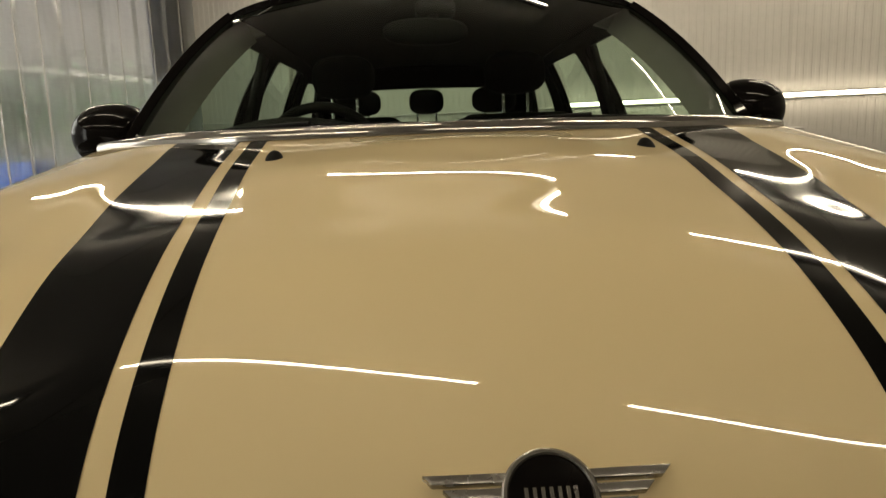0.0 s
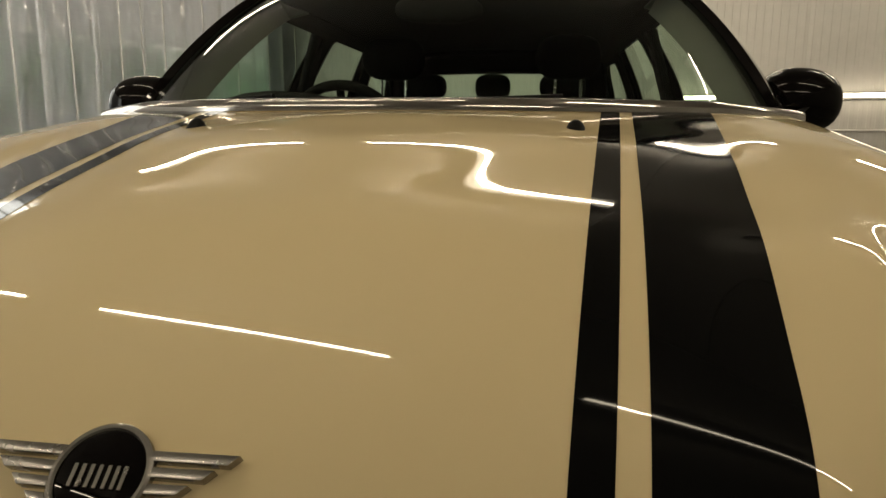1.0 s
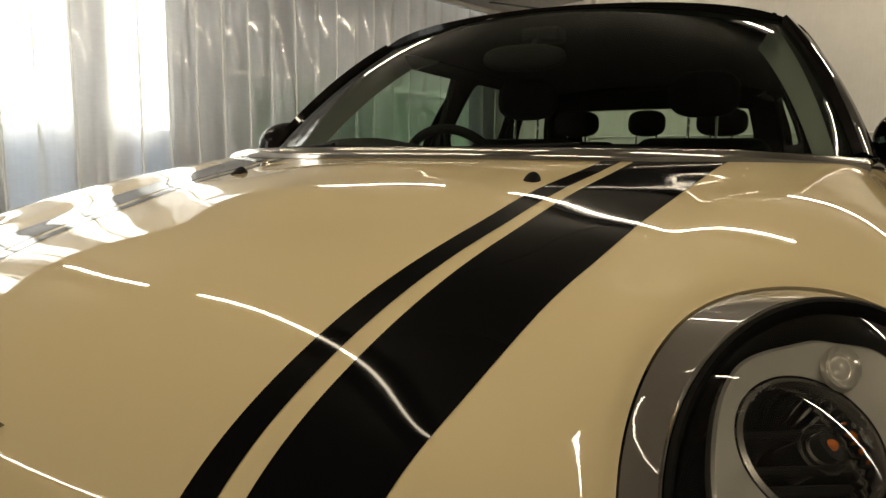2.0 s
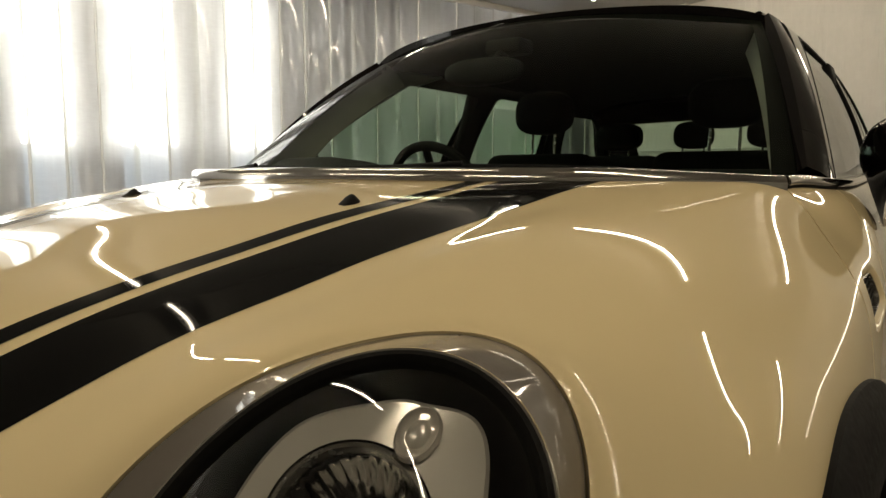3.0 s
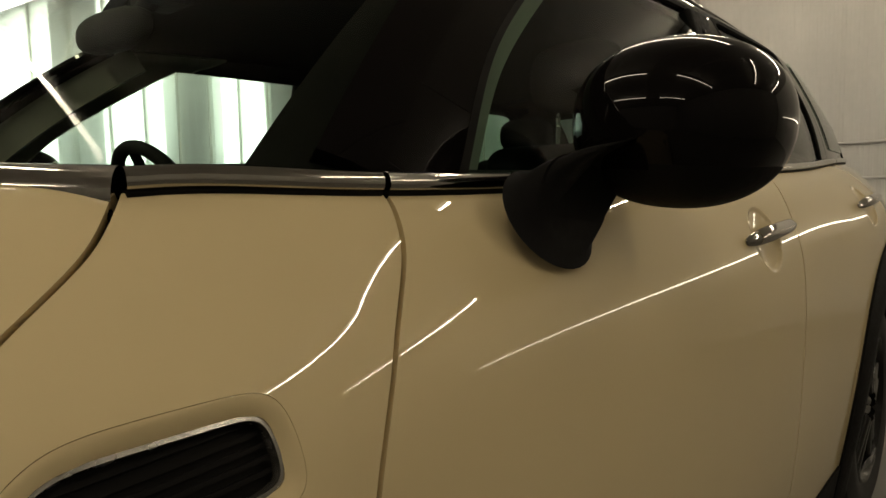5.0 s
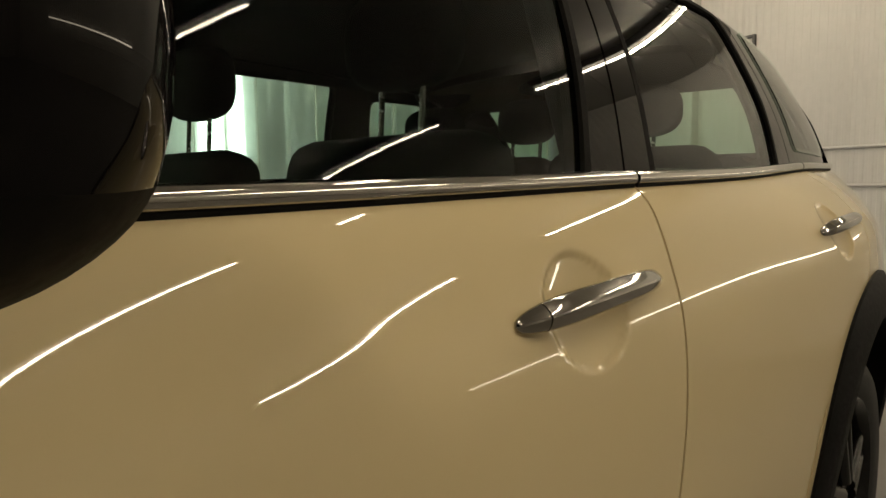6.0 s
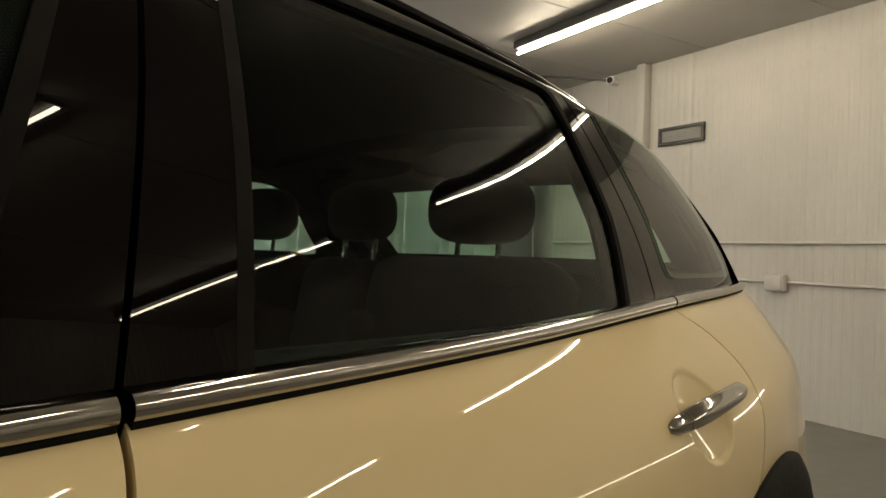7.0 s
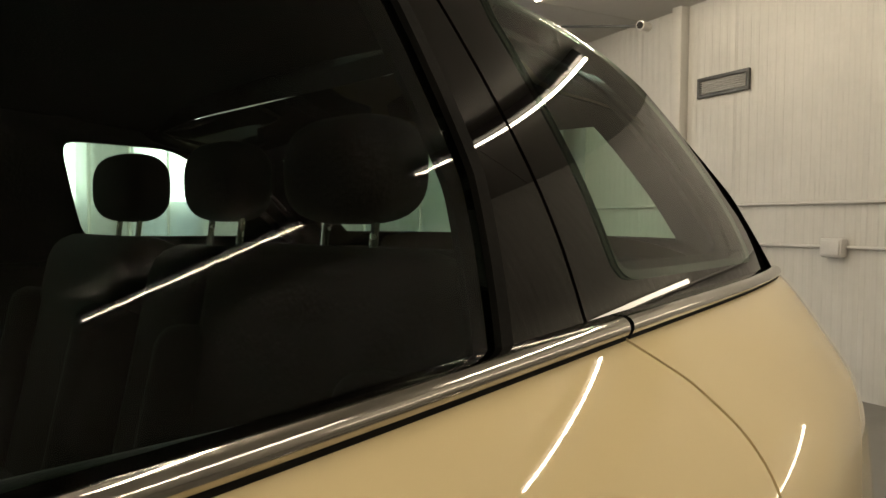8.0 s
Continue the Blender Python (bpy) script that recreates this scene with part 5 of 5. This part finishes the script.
# ---------------------------------------------------------------- the strip curtain and the yard behind it
def make_strip_film():
    """Clear plastic gone milky: you see through it, dimmed, veiled and streaked."""
    q = Mat("clear_strip_film")
    out = q.t.nodes["Material Output"]
    tr, df, tl, gl, haze = (q.node(k) for k in ("ShaderNodeBsdfRefraction", "ShaderNodeBsdfDiffuse", "ShaderNodeBsdfTranslucent", "ShaderNodeBsdfGlossy", "ShaderNodeBsdfRefraction"))
    tr.inputs[0].default_value = (.84, .85, .82, 1)
    tr.inputs["Roughness"].default_value, tr.inputs["IOR"].default_value = .40, 1.02
    df.inputs[0].default_value = (.42, .405, .38, 1)
    tl.inputs[0].default_value = (.70, .69, .66, 1)
    gl.inputs["Roughness"].default_value = .08
    haze.inputs[0].default_value = (.86, .87, .84, 1)
    haze.inputs["Roughness"].default_value, haze.inputs["IOR"].default_value = .70, 1.13
    dirt, see, veil, gloss = (q.node("ShaderNodeMixShader") for _ in range(4))
    dirt.inputs[0].default_value = .62
    q.link(df.outputs[0], dirt.inputs[1])
    q.link(tl.outputs[0], dirt.inputs[2])

    def amount(parts, lo, hi, a, b):
        total = None
        for fac, weight in parts:
            m = q.node("ShaderNodeMath")
            m.operation = "MULTIPLY_ADD"
            q.link(fac, m.inputs[0])
            m.inputs[1].default_value = weight
            if total is None:
                m.inputs[2].default_value = 0
            else:
                q.link(total, m.inputs[2])
            total = m.outputs[0]
        mr = q.node("ShaderNodeMapRange")
        mr.inputs["From Min"].default_value, mr.inputs["From Max"].default_value = lo, hi
        mr.inputs["To Min"].default_value, mr.inputs["To Max"].default_value = a, b
        q.link(total, mr.inputs["Value"])
        return mr.outputs[0]
    runs = q.noise(22, 4, (1, 1, .05), .6)        # streaks that run down the strips
    wipes = q.noise(9, 6, (1, 1, 5.0), .75)       # smears across them
    broad = q.noise(1.6, 4, (1, 1, .35))
    q.link(amount(((runs, .45), (wipes, .45), (broad, .45)), .56, .80, .03, .42), veil.inputs[0])
    q.link(amount(((broad, .6), (wipes, .4)), .40, .62, .15, .75), see.inputs[0])
    q.link(tr.outputs[0], see.inputs[1])
    q.link(haze.outputs[0], see.inputs[2])
    q.link(see.outputs[0], veil.inputs[1])
    q.link(dirt.outputs[0], veil.inputs[2])
    gloss.inputs[0].default_value = .04
    q.link(veil.outputs[0], gloss.inputs[1])
    q.link(gl.outputs[0], gloss.inputs[2])
    q.link(gloss.outputs[0], out.inputs[0])
    q.t.nodes.remove(q.b)
    return q.m


FILM = make_strip_film()


def make_hem():
    q = Mat("milky_strip_edge")
    out = q.t.nodes["Material Output"]
    df, tl, tr, m1, m2 = (q.node(k) for k in ("ShaderNodeBsdfDiffuse", "ShaderNodeBsdfTranslucent", "ShaderNodeBsdfTransparent", "ShaderNodeMixShader", "ShaderNodeMixShader"))
    df.inputs[0].default_value = (.78, .77, .73, 1)
    tl.inputs[0].default_value = (.80, .79, .76, 1)
    m1.inputs[0].default_value = .4
    q.link(df.outputs[0], m1.inputs[1])
    q.link(tl.outputs[0], m1.inputs[2])
    wear = q.noise(6, 4, (1, 1, .3))
    mr = q.node("ShaderNodeMapRange")
    mr.inputs["To Min"].default_value, mr.inputs["To Max"].default_value = .55, .95
    q.link(wear, mr.inputs["Value"])
    q.link(mr.outputs[0], m2.inputs[0])
    q.link(tr.outputs[0], m2.inputs[1])
    q.link(m1.outputs[0], m2.inputs[2])
    q.link(m2.outputs[0], out.inputs[0])
    q.t.nodes.remove(q.b)
    return q.m


HEM = make_hem()
curtain = thing("strip_curtain", "hanging curtain of clear plastic strips", "curtain")
rail = part("curtain_rail", in_room(box_bm((.06, -NEAR_D, .06), (CURTAIN_K, NEAR_D / 2, ROOM_H - .03), .006)), TRIM_MAT, curtain, "grey hanging rail")
rng = random.Random(4)
pitch = .27
for i in range(int(-NEAR_D / pitch)):
    w, bow = .31, rng.uniform(.012, .03)
    off = (.010 if i % 2 else -.010)
    sway = rng.uniform(-.02, .02)
    bm = bmesh.new()
    cols = []
    for a in range(9):
        f = a / 8
        col = []
        for b in range(13):
            h = b / 12
            x = CURTAIN_K + off + bow * math.sin(math.pi * f) + .012 * math.sin(6 * f + 5 * h + i) * (1 - h) + sway * (1 - h)
            col.append(bm.verts.new((x, -i * pitch - f * w + .006 * math.sin(4 * h + i), .02 + h * (ROOM_H - .08))))
        cols.append(col)
    for a, b in zip(cols, cols[1:]):
        for k in range(12):
            bm.faces.new((a[k], a[k + 1], b[k + 1], b[k]))
    # doubled selvedge along one edge
    hem = bmesh.new()
    edge = [[hem.verts.new((v.co.x - h, v.co.y - d, v.co.z)) for v in cols[8]] for d, h in ((-.020, .004), (-.013, .010), (.0, .010), (.006, .004))]
    for e0, e1 in zip(edge, edge[1:]):
        for k in range(12):
            hem.faces.new((e0[k], e0[k + 1], e1[k + 1], e1[k]))
    strip = part("strip", in_room(bm), FILM, curtain)
    part("strip_edge", in_room(hem), HEM, strip, "milky doubled edge")

# neighbouring wall with tall gaps that let the sky through
BRICK = two_tone("dark_boarding", (.07, .062, .055), (.12, .108, .095), 3, (.7, .85))
BEAM = two_tone("pale_timber", (.26, .235, .20), (.34, .315, .27), 4, (.6, .8))
SLAT = two_tone("weathered_slat", (.11, .10, .085), (.17, .155, .13), 4, (.6, .8))
yard_k = CURTAIN_K + 3.0
gaps = ((-3.75, .60), (-5.15, .74), (-6.32, .60), (-7.4, .42))
edges = [9.0]
for c, w in gaps:
    edges += [c + w / 2, c - w / 2]
edges.append(-14.5)
for a, b in zip(edges[::2], edges[1::2]):
    slab("outer_wall", (yard_k, a, 2.30 if a > 5 else 1.75), (yard_k + .2, b, 3.6 if a > 5 else 4.6), BRICK, "dark boarded wall across the yard", category="wall")
LOW_WALL = two_tone("bluish_yard_wall", (.22, .26, .33), (.32, .37, .45), 2, (.6, .8))
for c, wide in gaps:
    slab("outer_wall_low", (yard_k + .02, c + wide / 2 - .01, 0), (yard_k + .18, c - wide / 2 + .01, 1.42), LOW_WALL, "bluish low panel across the yard", category="wall")
for a, b in zip(edges[::2], edges[1::2]):
    slab("outer_wall_foot", (yard_k + .03, a, 0), (yard_k + .17, b, 1.75 if a < 5 else 2.28), BRICK, "dark boarded wall across the yard", category="wall")
tagged(part("trim", in_room(box_bm((.10, 11.6, .09), (yard_k - .10, 3.1, 2.27), .01)), BEAM, None), "pale timber beam under the boarding", "beam", "", "structure")
NAVY = two_tone("dark_blue_sheet", (.030, .038, .075), (.045, .055, .10), 3, (.5, .7))
room_box("hanging_sheet", (.04, .62, 2.96), (CURTAIN_K + .16, -.33, 1.5), NAVY, "dark blue sheet hung behind the strip curtain", "sheet", .01)
# low blue trailer parked in the yard
BLUE = make_paint("blue_trailer_paint", (.03, .10, .42))
trailer = thing("trailer", "low blue trailer parked behind the strip curtain", "trailer")
part("trailer_body", in_room(box_bm((1.1, 2.9, .42), (CURTAIN_K + 1.45, -.45, .74), .05, 3)), BLUE, trailer)
part("side_panel", in_room(box_bm((.03, .42, .26), (CURTAIN_K + .89, -1.35, .86), .008)), WALL_MAT, trailer, "white side panel")
for yy in (-1.3, .4):
    part("trailer_wheel", in_room(rod_bm((CURTAIN_K + .95, yy, .30), (CURTAIN_K + 1.12, yy, .30), .30, .30, 32)), TYRE, trailer, "black tyre")
for k in range(8):
    bm = in_room(box_bm((.03, 11.6, .035), (yard_k - .03, 3.1, 2.44 + k * .085), .004))
    tagged(part("board", bm, SLAT, None), "weathered horizontal slat across the yard", "slat", "", "structure")
# added slab above the view: blocks the sky so boarding and hedge stay dark
slab("yard_sky_blocker", (CURTAIN_K + .32, 9.0, 3.6), (yard_k + .4, -3.8, 3.72), BRICK, "unseen dark slab added to keep sky light off the yard", category="roof")
LEAF = two_tone("hedge_leaf", (.025, .06, .02), (.06, .12, .04), 5, (.5, .7))
verts, faces = [], []
for i in range(9000):
    c = ROOM @ Vector((yard_k - .5 + rng.uniform(-.35, .3), rng.uniform(-2.6, 8.0), max(.5, rng.gauss(1.58, .34))))
    q = Euler((rng.uniform(0, 6), rng.uniform(0, 6), rng.uniform(0, 6))).to_matrix()
    s = rng.uniform(.03, .07)
    b0 = len(verts)
    for dx, dy in ((-1, 0), (0, -.5), (1, 0), (0, .5)):
        verts.append(tuple(c + q @ Vector((dx * s, dy * s, 0))))
    faces.append([b0, b0 + 1, b0 + 2, b0 + 3])
tagged(mesh_object("hedge", verts, faces, LEAF, None, smooth=False), "dense green hedge in the yard", "hedge", "", "stuff")
